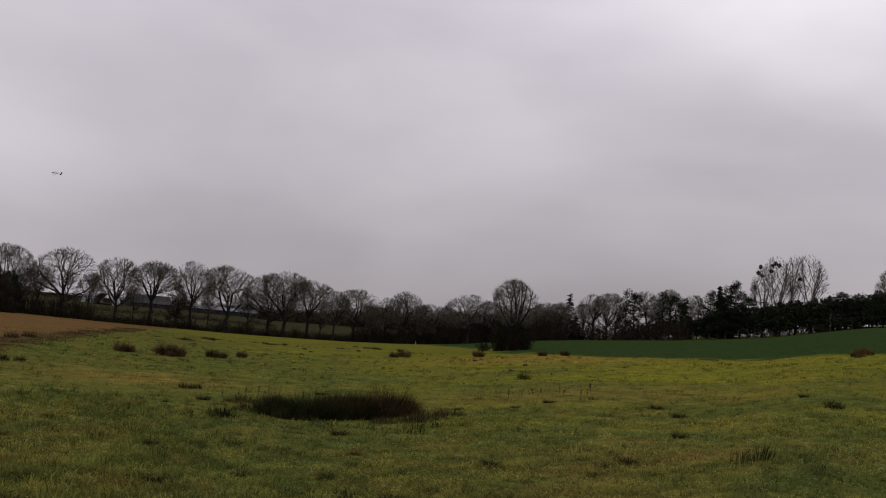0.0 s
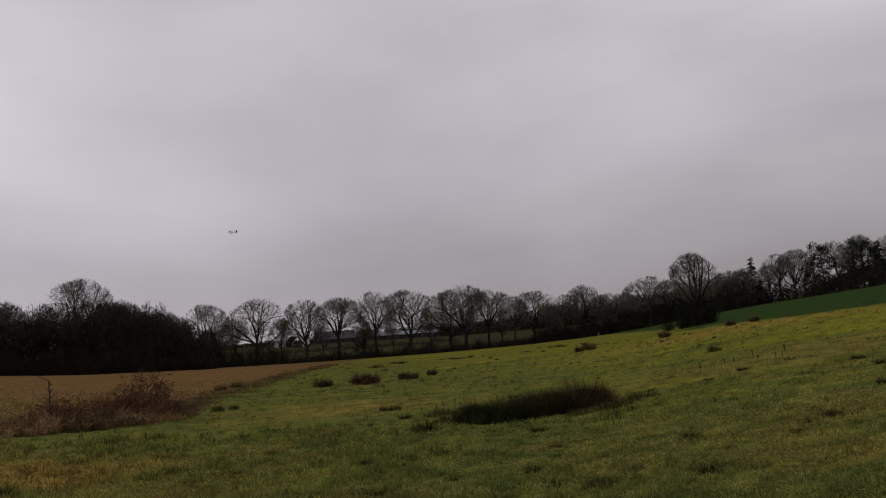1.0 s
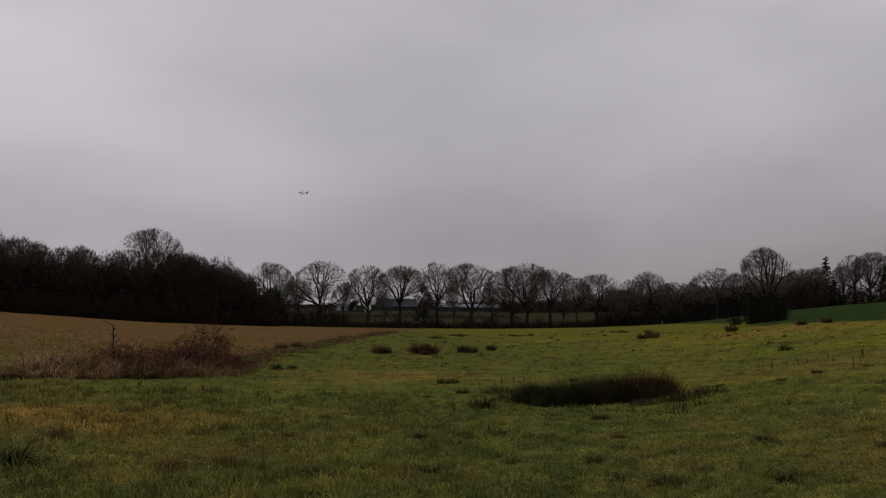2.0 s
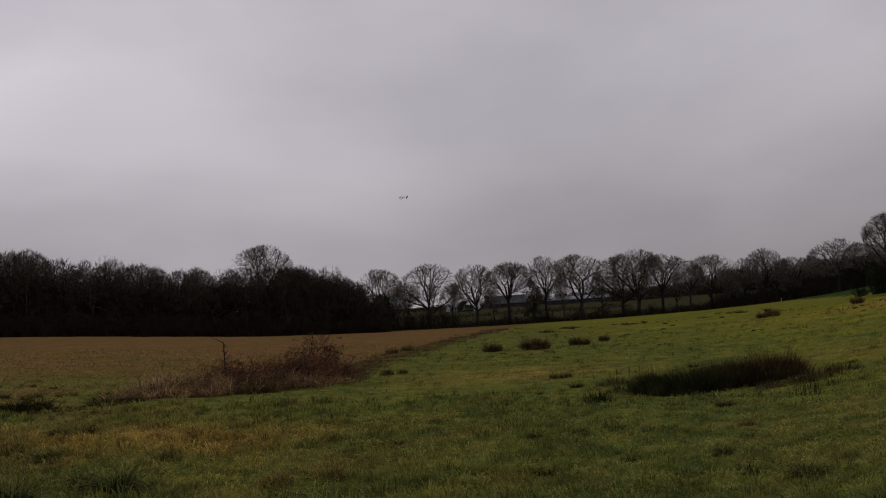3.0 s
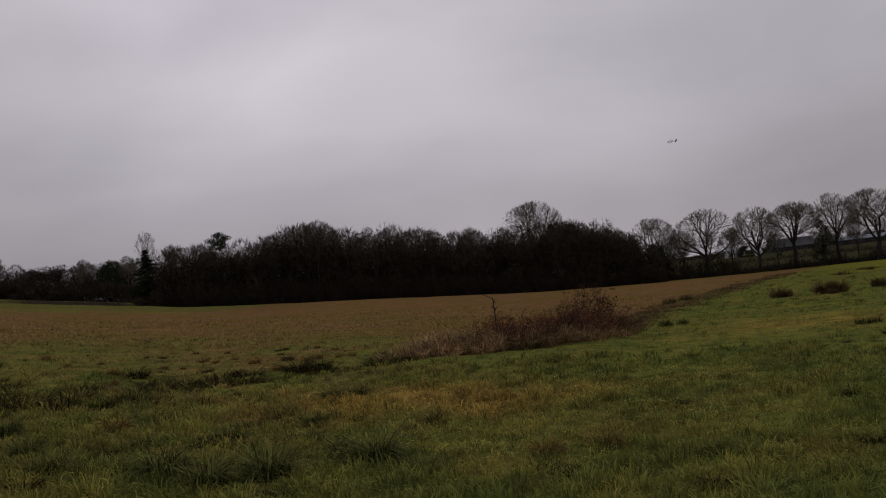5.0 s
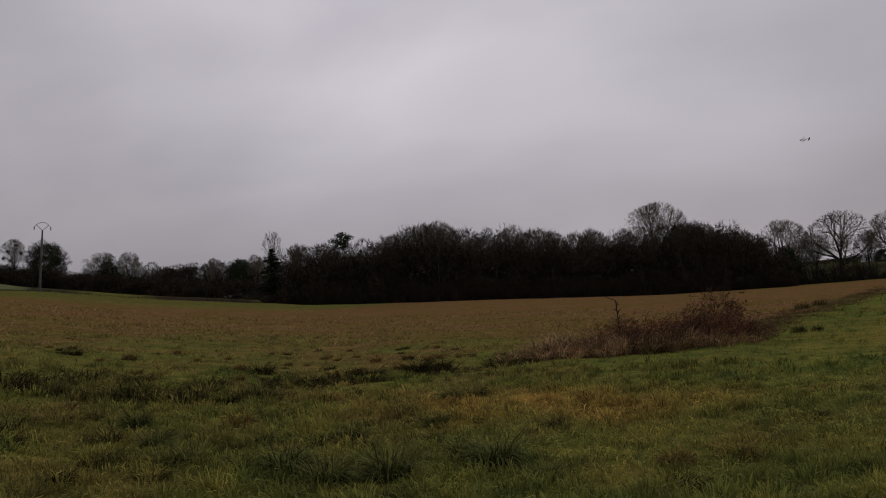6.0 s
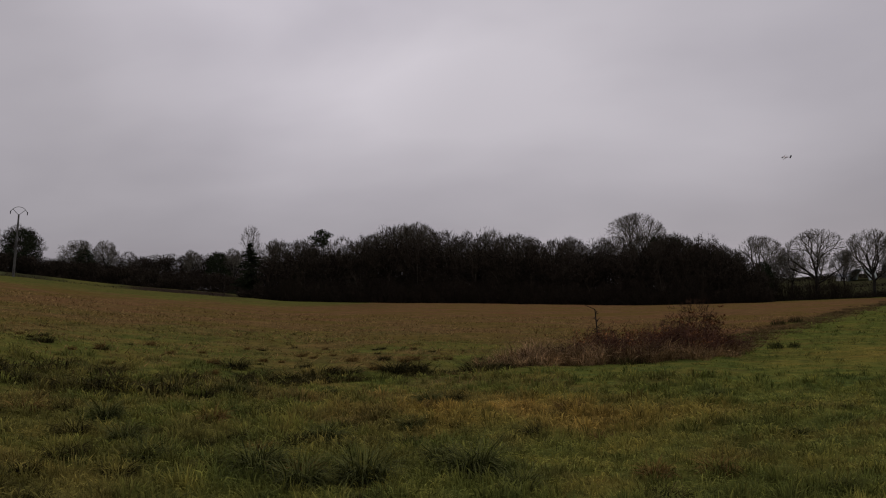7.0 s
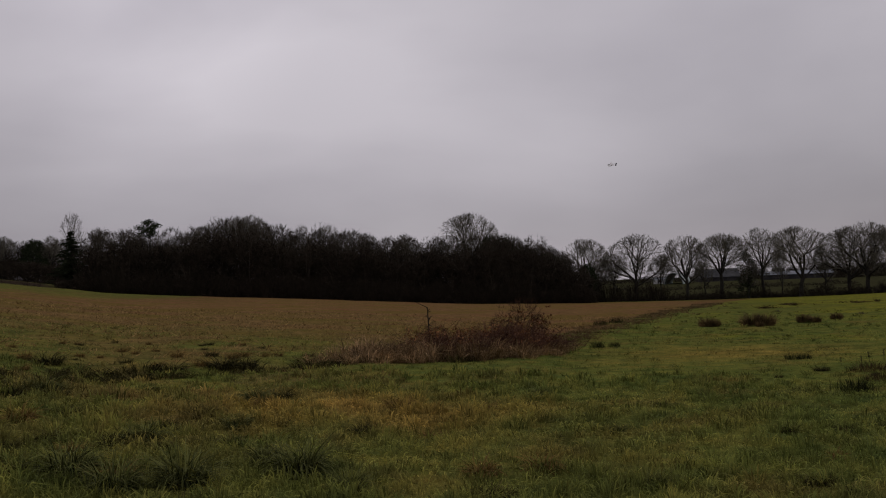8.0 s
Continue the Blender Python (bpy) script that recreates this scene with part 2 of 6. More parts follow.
def field_colour(nt, fine, lo=0.62, hi=1.35):
    """Colour of the grass and fields; fine: per-blade tint or fine grain."""
    big = noise_fac(nt, 0.16, 5, 0.6)
    mid = noise_fac(nt, 0.9, 5, 0.65)
    green = ramp(nt, mid, [(0.30, (0.082, 0.110, 0.027)), (0.50, (0.140, 0.160, 0.038)), (0.70, (0.212, 0.196, 0.047))])
    yellow = ramp(nt, mid, [(0.30, (0.172, 0.196, 0.022)), (0.52, (0.262, 0.256, 0.028)), (0.72, (0.336, 0.286, 0.036))])
    east = nt.nodes.new("ShaderNodeSeparateXYZ")
    pos = nt.nodes.new("ShaderNodeTexCoord")
    nt.links.new(pos.outputs["Object"], east.inputs["Vector"])
    drier = nt.nodes.new("ShaderNodeMapRange")
    drier.inputs["From Min"].default_value, drier.inputs["From Max"].default_value = 0.0, 28.0
    drier.inputs["To Min"].default_value, drier.inputs["To Max"].default_value = -0.25, 0.165
    nt.links.new(east.outputs["X"], drier.inputs["Value"])
    add = nt.nodes.new("ShaderNodeMath")
    nt.links.new(big, add.inputs[0])
    nt.links.new(drier.outputs["Result"], add.inputs[1])
    g = blend(nt, ramp(nt, add.outputs["Value"], [(0.40, (0, 0, 0)), (0.66, (0.85, 0.85, 0.85))]), green, yellow)
    # small clumps of grey-green and withered grass
    patch = noise_fac(nt, 2.3, 3, 0.55, stretch=(1.0, 1.0, 0.2))
    g = blend(nt, ramp(nt, patch, [(0.34, (0.7, 0.7, 0.7)), (0.46, (0, 0, 0))]), g, (0.100, 0.130, 0.040))
    g = blend(nt, ramp(nt, patch, [(0.58, (0, 0, 0)), (0.74, (0.30, 0.30, 0.30))]), g, (0.270, 0.190, 0.045))
    rust = noise_fac(nt, 0.62, 4, 0.6)
    g = blend(nt, ramp(nt, rust, [(0.52, (0, 0, 0)), (0.68, (0.50, 0.50, 0.50))]), g, (0.205, 0.140, 0.044))
    straw = ramp(nt, mid, [(0.30, (0.16, 0.115, 0.03)), (0.55, (0.36, 0.230, 0.060)), (0.75, (0.52, 0.34, 0.10))])
    g = blend(nt, blend(nt, 0.85, (0, 0, 0), attr(nt, "straw")), g, straw)
    brown = ramp(nt, mid, [(0.28, (0.134, 0.082, 0.038)), (0.5, (0.202, 0.118, 0.056)), (0.72, (0.286, 0.172, 0.080))])
    brown = blend(nt, ramp(nt, big, [(0.44, (0.75, 0.75, 0.75)), (0.54, (0, 0, 0))]), brown, (0.165, 0.115, 0.034))
    brown = blend(nt, ramp(nt, big, [(0.53, (0, 0, 0)), (0.66, (0.6, 0.6, 0.6))]), brown, (0.200, 0.095, 0.048))
    g = blend(nt, attr(nt, "stubble"), g, brown)
    crop = ramp(nt, mid, [(0.3, (0.033, 0.060, 0.019)), (0.7, (0.052, 0.086, 0.028))])
    g = blend(nt, attr(nt, "crop"), g, crop)
    pasture = ramp(nt, mid, [(0.3, (0.034, 0.036, 0.018)), (0.7, (0.074, 0.070, 0.036))])
    g = blend(nt, attr(nt, "pasture"), g, pasture)
    g = blend(nt, attr(nt, "pale"), g, ramp(nt, mid, [(0.3, (0.11, 0.13, 0.060)), (0.7, (0.17, 0.19, 0.092))]))
    g = blend(nt, attr(nt, "plough"), g, ramp(nt, mid, [(0.3, (0.030, 0.022, 0.016)), (0.7, (0.060, 0.044, 0.032))]))
    small = ramp(nt, noise_fac(nt, 2.6, 5, 0.68), [(0.30, (0.40, 0.46, 0.44)), (0.48, (1.06, 1.07, 1.05)), (0.72, (1.40, 1.33, 1.16))])
    g = blend(nt, 0.8, g, small, "MULTIPLY")
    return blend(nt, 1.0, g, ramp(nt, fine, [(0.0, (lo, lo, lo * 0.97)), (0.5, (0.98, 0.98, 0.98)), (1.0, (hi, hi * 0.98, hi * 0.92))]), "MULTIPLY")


def make_ground_material():
    m, nt, b = material("field_ground", 1.0)
    fine = noise_fac(nt, 7.0, 6, 0.75)
    thatch = blend(nt, 1.0, field_colour(nt, ramp(nt, fine, [(0.30, (0, 0, 0)), (0.72, (0.85, 0.85, 0.85))])), (0.72, 0.72, 0.70), "MULTIPLY")
    nt.links.new(thatch, b.inputs["Base Color"])
    b.inputs["Specular IOR Level"].default_value = 0.0
    bump(nt, b, noise_fac(nt, 5.0, 6, 0.7), 0.6, 0.08)
    return m


def make_grass_material():
    m, nt, b = material("grass_blades", 0.85)
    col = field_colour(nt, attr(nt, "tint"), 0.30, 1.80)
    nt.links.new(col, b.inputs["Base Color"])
    b.inputs["Specular IOR Level"].default_value = 0.06
    # thin leaves let light through
    tr = nt.nodes.new("ShaderNodeBsdfTranslucent")
    nt.links.new(col, tr.inputs["Color"])
    mx = nt.nodes.new("ShaderNodeMixShader")
    mx.inputs[0].default_value = 0.3
    nt.links.new(b.outputs["BSDF"], mx.inputs[1])
    nt.links.new(tr.outputs["BSDF"], mx.inputs[2])
    nt.links.new(mx.outputs["Shader"], nt.nodes["Material Output"].inputs["Surface"])
    return m


def tinted(name, lo, hi, rough=0.85, scale=3.0, island=False, relief=0.0, patchy=0.0):
    """Two-tone material broken up by noise at two scales, or by a random value for each blade or leaf."""
    m, nt, b = material(name, rough)
    if island:
        gm = nt.nodes.new("ShaderNodeNewGeometry")
        col = ramp(nt, gm.outputs["Random Per Island"], [(0.0, lo), (1.0, hi)])
        b.inputs["Specular IOR Level"].default_value = 0.03
    else:
        col = ramp(nt, noise_fac(nt, scale, 6, 0.65), [(0.32, lo), (0.68, hi)])
    grain = ramp(nt, noise_fac(nt, scale * 0.23, 3, 0.5), [(0.3, (0.75, 0.75, 0.75)), (0.7, (1.2, 1.2, 1.2))])
    col = blend(nt, 1.0, col, grain, "MULTIPLY")
    # random tone patches; the darkest stand in for shade deep in the clumps
    if patchy:
        col = blend(nt, 1.0, col, ramp(nt, noise_fac(nt, patchy, 3, 0.6), [(0.33, (0.36, 0.36, 0.38)), (0.50, (1.0, 0.98, 0.96)), (0.66, (1.7, 1.62, 1.5))]), "MULTIPLY")
    nt.links.new(col, b.inputs["Base Color"])
    if relief:
        bump(nt, b, noise_fac(nt, scale * 4, 5, 0.7), 0.7, relief)
    return m


M_GROUND, M_GRASS = make_ground_material(), make_grass_material()
M_BARK = tinted("oak_bark", (0.012, 0.011, 0.009), (0.038, 0.034, 0.027), 0.95, 2.5, relief=0.03)
M_TWIG = tinted("bare_twigs", (0.037, 0.032, 0.026), (0.114, 0.101, 0.084), 0.95, island=True)
M_PALETWIG = tinted("lichened_twigs", (0.055, 0.050, 0.038), (0.145, 0.132, 0.102), 0.95, island=True)
# near-black brush under paler wood twigs: shaded depth and sky-lit tops put into colour
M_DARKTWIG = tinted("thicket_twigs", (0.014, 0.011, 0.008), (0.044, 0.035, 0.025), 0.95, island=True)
M_WOODTWIG = tinted("wood_edge_twigs", (0.022, 0.018, 0.013), (0.072, 0.060, 0.045), 0.95, island=True)
M_POPLAR = tinted("pale_poplar_bark", (0.09, 0.082, 0.07), (0.17, 0.155, 0.13), 0.95, 2.0)
M_NEEDLE = tinted("dark_needles", (0.013, 0.018, 0.009), (0.034, 0.041, 0.020), 0.9, island=True)
M_IVY = tinted("ivy_leaves", (0.010, 0.014, 0.006), (0.030, 0.036, 0.014), 0.7, island=True)
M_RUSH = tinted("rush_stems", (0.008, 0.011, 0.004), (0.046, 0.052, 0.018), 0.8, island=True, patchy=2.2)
M_DRYRUSH = tinted("brown_rush_stems", (0.014, 0.011, 0.006), (0.100, 0.073, 0.031), 0.85, island=True, patchy=2.2)
M_BRAMBLE = tinted("bramble_canes", (0.028, 0.014, 0.011), (0.120, 0.062, 0.042), 0.85, island=True, patchy=2.0)
M_LEAFBROWN = tinted("withered_leaves", (0.060, 0.026, 0.012), (0.21, 0.10, 0.045), 0.8, island=True, patchy=3.0)
M_DRYGRASS = tinted("withered_grass", (0.085, 0.054, 0.026), (0.36, 0.245, 0.120), 0.85, island=True, patchy=2.6)
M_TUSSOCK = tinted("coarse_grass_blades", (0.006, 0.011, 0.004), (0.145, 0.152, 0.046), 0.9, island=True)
M_RUSTGRASS = tinted("rusty_grass_blades", (0.060, 0.040, 0.012), (0.260, 0.165, 0.050), 0.9, island=True)
M_DITCHDARK = tinted("dark_rough_grass", (0.010, 0.012, 0.004), (0.088, 0.076, 0.026), 0.9, island=True, patchy=2.5)
M_FIELDWEED = tinted("withered_field_weeds", (0.100, 0.068, 0.028), (0.330, 0.215, 0.085), 0.9, island=True)
M_PALEWEED = tinted("dead_weed_stalks", (0.050, 0.034, 0.019), (0.390, 0.262, 0.140), 0.9, island=True, patchy=2.4)
M_DITCHGRASS = tinted("brown_edge_grass", (0.045, 0.034, 0.016), (0.17, 0.115, 0.055), 0.85, island=True, patchy=1.2)
M_DOCK = tinted("dead_dock_stems", (0.030, 0.018, 0.012), (0.075, 0.042, 0.026), 0.9, island=True)
M_WOODPOST = tinted("dark_post_wood", (0.025, 0.022, 0.018), (0.07, 0.062, 0.05), 0.9, 6.0)
M_CONCRETE = tinted("pole_concrete", (0.045, 0.043, 0.040), (0.095, 0.092, 0.086), 0.9, 1.5)
M_STEEL = tinted("galvanised_steel", (0.16, 0.165, 0.17), (0.28, 0.28, 0.29), 0.6, 4.0)
M_ROOF = tinted("barn_roof_sheet", (0.085, 0.095, 0.11), (0.16, 0.17, 0.19), 0.6, 0.6)
M_DARKROOF = tinted("slate_roof", (0.022, 0.023, 0.025), (0.050, 0.050, 0.052), 0.8, 0.8)
M_BARNWALL = tinted("barn_wall_boards", (0.018, 0.017, 0.018), (0.045, 0.042, 0.04), 0.9, 0.8)
M_WHITEWALL = tinted("white_render", (0.30, 0.30, 0.29), (0.48, 0.48, 0.46), 0.9, 0.7)
M_FILM = tinted("tunnel_sheeting", (0.14, 0.18, 0.17), (0.26, 0.30, 0.28), 0.6, 0.6)
M_FOAM = tinted("white_foam", (0.68, 0.68, 0.67), (0.78, 0.78, 0.77), 0.7, 9.0)
M_BLACKFOAM = tinted("black_foam", (0.018, 0.018, 0.02), (0.035, 0.035, 0.037), 0.6, 9.0)
M_GREYFOAM = tinted("grey_foam", (0.045, 0.050, 0.060), (0.070, 0.076, 0.088), 0.6, 9.0)
M_RED = tinted("red_plastic", (0.45, 0.03, 0.02), (0.55, 0.05, 0.03), 0.5, 9.0)
M_SOIL = tinted("bare_soil", (0.012, 0.009, 0.006), (0.032, 0.024, 0.015), 1.0, 4.0, relief=0.04)
M_WHITEPOST = tinted("white_marker_paint", (0.22, 0.22, 0.21), (0.38, 0.38, 0.37), 0.6, 8.0)


# ---------------------------------------------------------------- mesh helpers
def mesh_of(name, verts, faces, mat, smooth=False):
    """A mesh from arrays of places and faces (all triangles, or all quads, or a list)."""
    me = bpy.data.meshes.new(name)
    verts = np.asarray(verts, np.float32)
    if isinstance(faces, np.ndarray):
        n, k = faces.shape
        me.vertices.add(len(verts))
        me.vertices.foreach_set("co", verts.ravel())
        me.loops.add(n * k)
        me.loops.foreach_set("vertex_index", faces.ravel().astype(np.int32))
        me.polygons.add(n)
        me.polygons.foreach_set("loop_start", np.arange(0, n * k, k, dtype=np.int32))
        me.update(calc_edges=True)
    else:
        me.from_pydata([tuple(v) for v in verts], [], faces)
    me.materials.append(mat)
    if smooth:
        me.polygons.foreach_set("use_smooth", np.ones(len(me.polygons), bool))
    return me


def part(name, me, parent, label=""):
    ob = new(name, me)
    ob.parent = parent
    if label:
        tagged(ob, label)
    return ob


def from_bm(name, bm, mat, smooth=False):
    me = bpy.data.meshes.new(name)
    bmesh.ops.recalc_face_normals(bm, faces=bm.faces)
    bm.to_mesh(me)
    bm.free()
    me.materials.append(mat)
    if smooth:
        for p in me.polygons:
            p.use_smooth = True
    return me


def frames_for(d):
    """Two unit vectors square to each direction."""
    up = np.where(np.abs(d[:, 2:3]) < 0.9, np.array([[0, 0, 1.0]]), np.array([[1.0, 0, 0]]))
    u = np.cross(d, up)
    u /= np.linalg.norm(u, axis=1, keepdims=True) + 1e-9
    return u, np.cross(d, u)


def tubes(a, b, ra, rb, sides):
    """Many tapered tubes at once: quads."""
    d = b - a
    d = d / (np.linalg.norm(d, axis=1, keepdims=True) + 1e-9)
    u, v = frames_for(d)
    n = len(a)
    ang = np.arange(sides) * 2 * np.pi / sides
    ring = np.cos(ang)[None, :, None] * u[:, None, :] + np.sin(ang)[None, :, None] * v[:, None, :]
    verts = np.concatenate([a[:, None] + ring * ra[:, None, None], b[:, None] + ring * rb[:, None, None]], 1).reshape(-1, 3)
    base = (np.arange(n) * 2 * sides)[:, None]
    i = np.arange(sides)[None]
    j = (i + 1) % sides
    f = np.stack([base + i, base + j, base + sides + j, base + sides + i], -1).reshape(-1, 4)
    return verts, f


def slivers(a, b, w):
    """Thin pointed triangles from a to b, w wide at a."""
    d = b - a
    d = d / (np.linalg.norm(d, axis=1, keepdims=True) + 1e-9)
    u, v = frames_for(d)
    th = rng.uniform(0, 2 * np.pi, len(a))[:, None]
    side = (np.cos(th) * u + np.sin(th) * v) * (w[:, None] / 2)
    verts = np.stack([a - side, a + side, b], 1).reshape(-1, 3)
    return verts, np.arange(len(verts)).reshape(-1, 3)


def blades(base, tip, w, bow):
    """Bent blades of grass, widest near the middle and pointed at both ends: triangles."""
    n = len(base)
    d = tip - base
    side = np.stack([-d[:, 1], d[:, 0], np.zeros(n)], 1) + rng.normal(0, 0.4, (n, 3)) * np.linalg.norm(d, axis=1, keepdims=True)
    side /= np.linalg.norm(side, axis=1, keepdims=True) + 1e-9
    side *= (w / 2)[:, None]
    mid = base + d * 0.42
    mid[:, 2] += bow
    verts = np.stack([base, mid - side * 1.15, mid + side * 1.15, tip], 1).reshape(-1, 3)
    o = (np.arange(n) * 4)[:, None]
    f = np.concatenate([o + [[0, 2, 1]], o + [[1, 2, 3]]], 1).reshape(-1, 3)
    return verts, f


def leaf_cloud(balls, per, size, flat=1.0):
    """Leaves as small four-cornered flakes scattered through ellipsoids (centre, radii)."""
    vs = []
    for c, r in balls:
        n = max(8, int(per * (r[0] * r[1] * r[2]) ** (2 / 3)))
        d = rng.normal(0, 1, (n, 3))
        d /= np.linalg.norm(d, axis=1, keepdims=True)
        p = np.array(c) + d * np.array(r) * (rng.uniform(0.45, 1.06, (n, 1)))
        t1 = rng.normal(0, 1, (n, 3))
        t1[:, 2] *= flat
        t1 /= np.linalg.norm(t1, axis=1, keepdims=True)
        t2 = np.cross(t1, rng.normal(0, 1, (n, 3)))
        t2 /= np.linalg.norm(t2, axis=1, keepdims=True) + 1e-9
        s = size * rng.uniform(0.5, 1.3, (n, 1))
        vs.append(np.stack([p - t1 * s, p + t2 * s * 0.6, p + t1 * s, p - t2 * s * 0.6], 1).reshape(-1, 3))
    v = np.concatenate(vs)
    return v, np.arange(len(v)).reshape(-1, 4)


def joined(*pieces):
    """Joins (verts, quads or triangles) into one set of triangles."""
    vs, fs, o = [], [], 0
    for v, f in pieces:
        f = np.asarray(f)
        if f.size:
            fs.append((f if f.shape[1] == 3 else np.concatenate([f[:, :3], f[:, [0, 2, 3]]])) + o)
        vs.append(v)
        o += len(v)
    return np.concatenate(vs), np.concatenate(fs)


# ---------------------------------------------------------------- trees
def unit(d):
    return d / (np.linalg.norm(d, axis=1, keepdims=True) + 1e-9)


def branching(h, w, low, fork, girth, limbs=5, tilt=(16, 58), levels=6, ratio=0.70, sweep=0.10, wig=0.16, most=1500, lead=0.42):
    """All branches of a leafless tree, each forking into thinner ones inside an uneven crown: (from, to, radius, radius, level)."""
    zs = np.linspace(-0.3, fork, 5)
    sway = rng.normal(0, 0.16, (5, 2)) * np.linspace(0, 1, 5)[:, None] * girth * 2
    stem = np.column_stack([sway, zs])
    taper = girth * np.interp(np.linspace(0, 1, 5), [0, 0.12, 1], [1.45, 1.0, 0.84])
    A, B, RA, RB, LV = [stem[:-1]], [stem[1:]], [taper[:-1]], [taper[1:]], [np.zeros(4, int)]
    zc = low + (h - low) * 0.42
    bump_at = unit(rng.normal(0, 1, (14, 3)))
    bump_by = rng.uniform(-0.18, 0.11, 14)

    def reach(p):
        q = (p - [0, 0, zc]) / [w / 2, w / 2, 1]
        q[:, 2] /= np.where(q[:, 2] > 0, h - zc, zc - low + 0.3)
        e = np.linalg.norm(q, axis=1)
        near = np.clip(unit(q) @ bump_at.T, 0, 1) ** 8
        return e / np.clip(1.02 + near @ bump_by, 0.72, 1.12)
    az = np.arange(limbs) * 2 * np.pi / limbs + rng.normal(0, 0.35, limbs) + rng.uniform(0, 6)
    tl = np.radians(rng.uniform(tilt[0], tilt[1], limbs))
    tl[0] *= 0.3
    d = np.stack([np.sin(tl) * np.cos(az), np.sin(tl) * np.sin(az), np.cos(tl)], 1)
    k = np.where(tl > np.radians(tilt[1] * 0.72), 3, 4)
    p = stem[k]
    ln = lead * (h - fork) * rng.uniform(0.80, 1.12, limbs) * np.where(k == 3, 0.85, 1.0)
    r = girth * rng.uniform(0.46, 0.62, limbs)
    for lev in range(levels):
        nseg = 3 if lev < levels - 2 else 2
        nodes, dirs = [], []
        q, g, rr = p, d, r
        here, there = reach(p), reach(p + d * ln[:, None])
        ln = ln * np.where(there > 1, np.clip((1.0 - here) / np.maximum(there - here, 0.05), 0.18, 1), 1)
        for _ in range(nseg):
            g = unit(g + rng.normal(0, wig, g.shape) + [0, 0, sweep])
            e = q + g * (ln / nseg)[:, None]
            over = np.maximum(reach(e) / 1.05, 1.0)[:, None]
            e = (e - [0, 0, zc]) / over + [0, 0, zc]
            A.append(q); B.append(e); RA.append(rr); RB.append(rr * 0.90); LV.append(np.full(len(q), lev + 1))
            q, rr = e, rr * 0.90
            nodes.append(q); dirs.append(g)
        if lev == levels - 1:
            break
        P, D, LN, R = [], [], [], []

        def shoot(at, along, ang, size, thick, sel):
            u, v = frames_for(along)
            t = rng.uniform(0, 2 * np.pi, len(at))[:, None]
            out = np.cos(t) * u + np.sin(t) * v
            for s in ((1, -1) if sel is None else (1,)):
                c = np.radians(rng.uniform(ang[0], ang[1], len(at)))[:, None]
                P.append(at); D.append(unit(along * np.cos(c) + s * out * np.sin(c))); LN.append(ln * size * rng.uniform(0.75, 1.2, len(at))); R.append(r * thick)
        shoot(nodes[-1], dirs[-1], (14, 42), ratio, 0.66, None)
        for i in range(nseg - 1):
            shoot(nodes[i], dirs[i], (35, 68), ratio * 0.95, 0.48, 1)
        p, d, ln, r = np.concatenate(P), np.concatenate(D), np.concatenate(LN), np.concatenate(R)
        keep = reach(p) < 0.985
        p, d, ln, r = p[keep], d[keep], ln[keep], r[keep]
        weigh = np.clip(reach(p), 0.15, 1) ** 3
        if len(p) > most:
            keep = rng.choice(len(p), most, replace=False, p=weigh / weigh.sum())
            p, d, ln, r = p[keep], d[keep], ln[keep], r[keep]
    return [np.concatenate(q) for q in (A, B, RA, RB, LV)]


def bare_tree(name, label, h, w, low, fork, twigs, twig_len, twig_w, bark=None, twig_mat=None, ivy=None, leafage=130, kind_word="tree", girth=0.34, **form):
    """A leafless tree: trunk with limbs, crown of branches and twigs, and ivy where it has some."""
    root = tagged(new(name), label, kind_word)
    a, b, ra, rb, lev = branching(h, w, low, fork, girth, **form)
    last = lev.max()
    thick = lev <= 1
    mid = ~thick & (lev <= max(2, last - 3))
    fine = ~thick & ~mid
    part("trunk", mesh_of("trunk", *tubes(a[thick], b[thick], ra[thick], rb[thick], 6), bark or M_BARK, True), root)
    v1, f1 = tubes(a[mid], b[mid], np.maximum(ra[mid], twig_w * 0.7), np.maximum(rb[mid], twig_w * 0.6), 3)
    v3, f3 = slivers(a[fine], b[fine] + (b[fine] - a[fine]) * 0.3, np.maximum(ra[fine] * 2.4, twig_w * 1.15))
    src = np.repeat(np.flatnonzero(lev == last), twigs)
    d = unit(unit(b[src] - a[src]) + 0.5 * unit(a[src] - [0, 0, low + 0.3 * (h - low)]) + rng.normal(0, 0.5, (len(src), 3)))
    a2 = a[src] + (b[src] - a[src]) * rng.uniform(0.3, 1, (len(src), 1))
    v2, f2 = slivers(a2, a2 + d * twig_len * rng.uniform(0.5, 1.3, (len(src), 1)), twig_w * rng.uniform(0.7, 1.3, len(src)))
    part("crown", mesh_of("crown", *joined((v1, f1), (v3, f3), (v2, f2)), twig_mat or M_TWIG), root)
    if ivy:
        part("ivy", mesh_of("ivy", *leaf_cloud(ivy, leafage, 0.17 * min(1.0, (130 / leafage) ** 0.3)), M_IVY), root, "dark green ivy leaves")
    return root


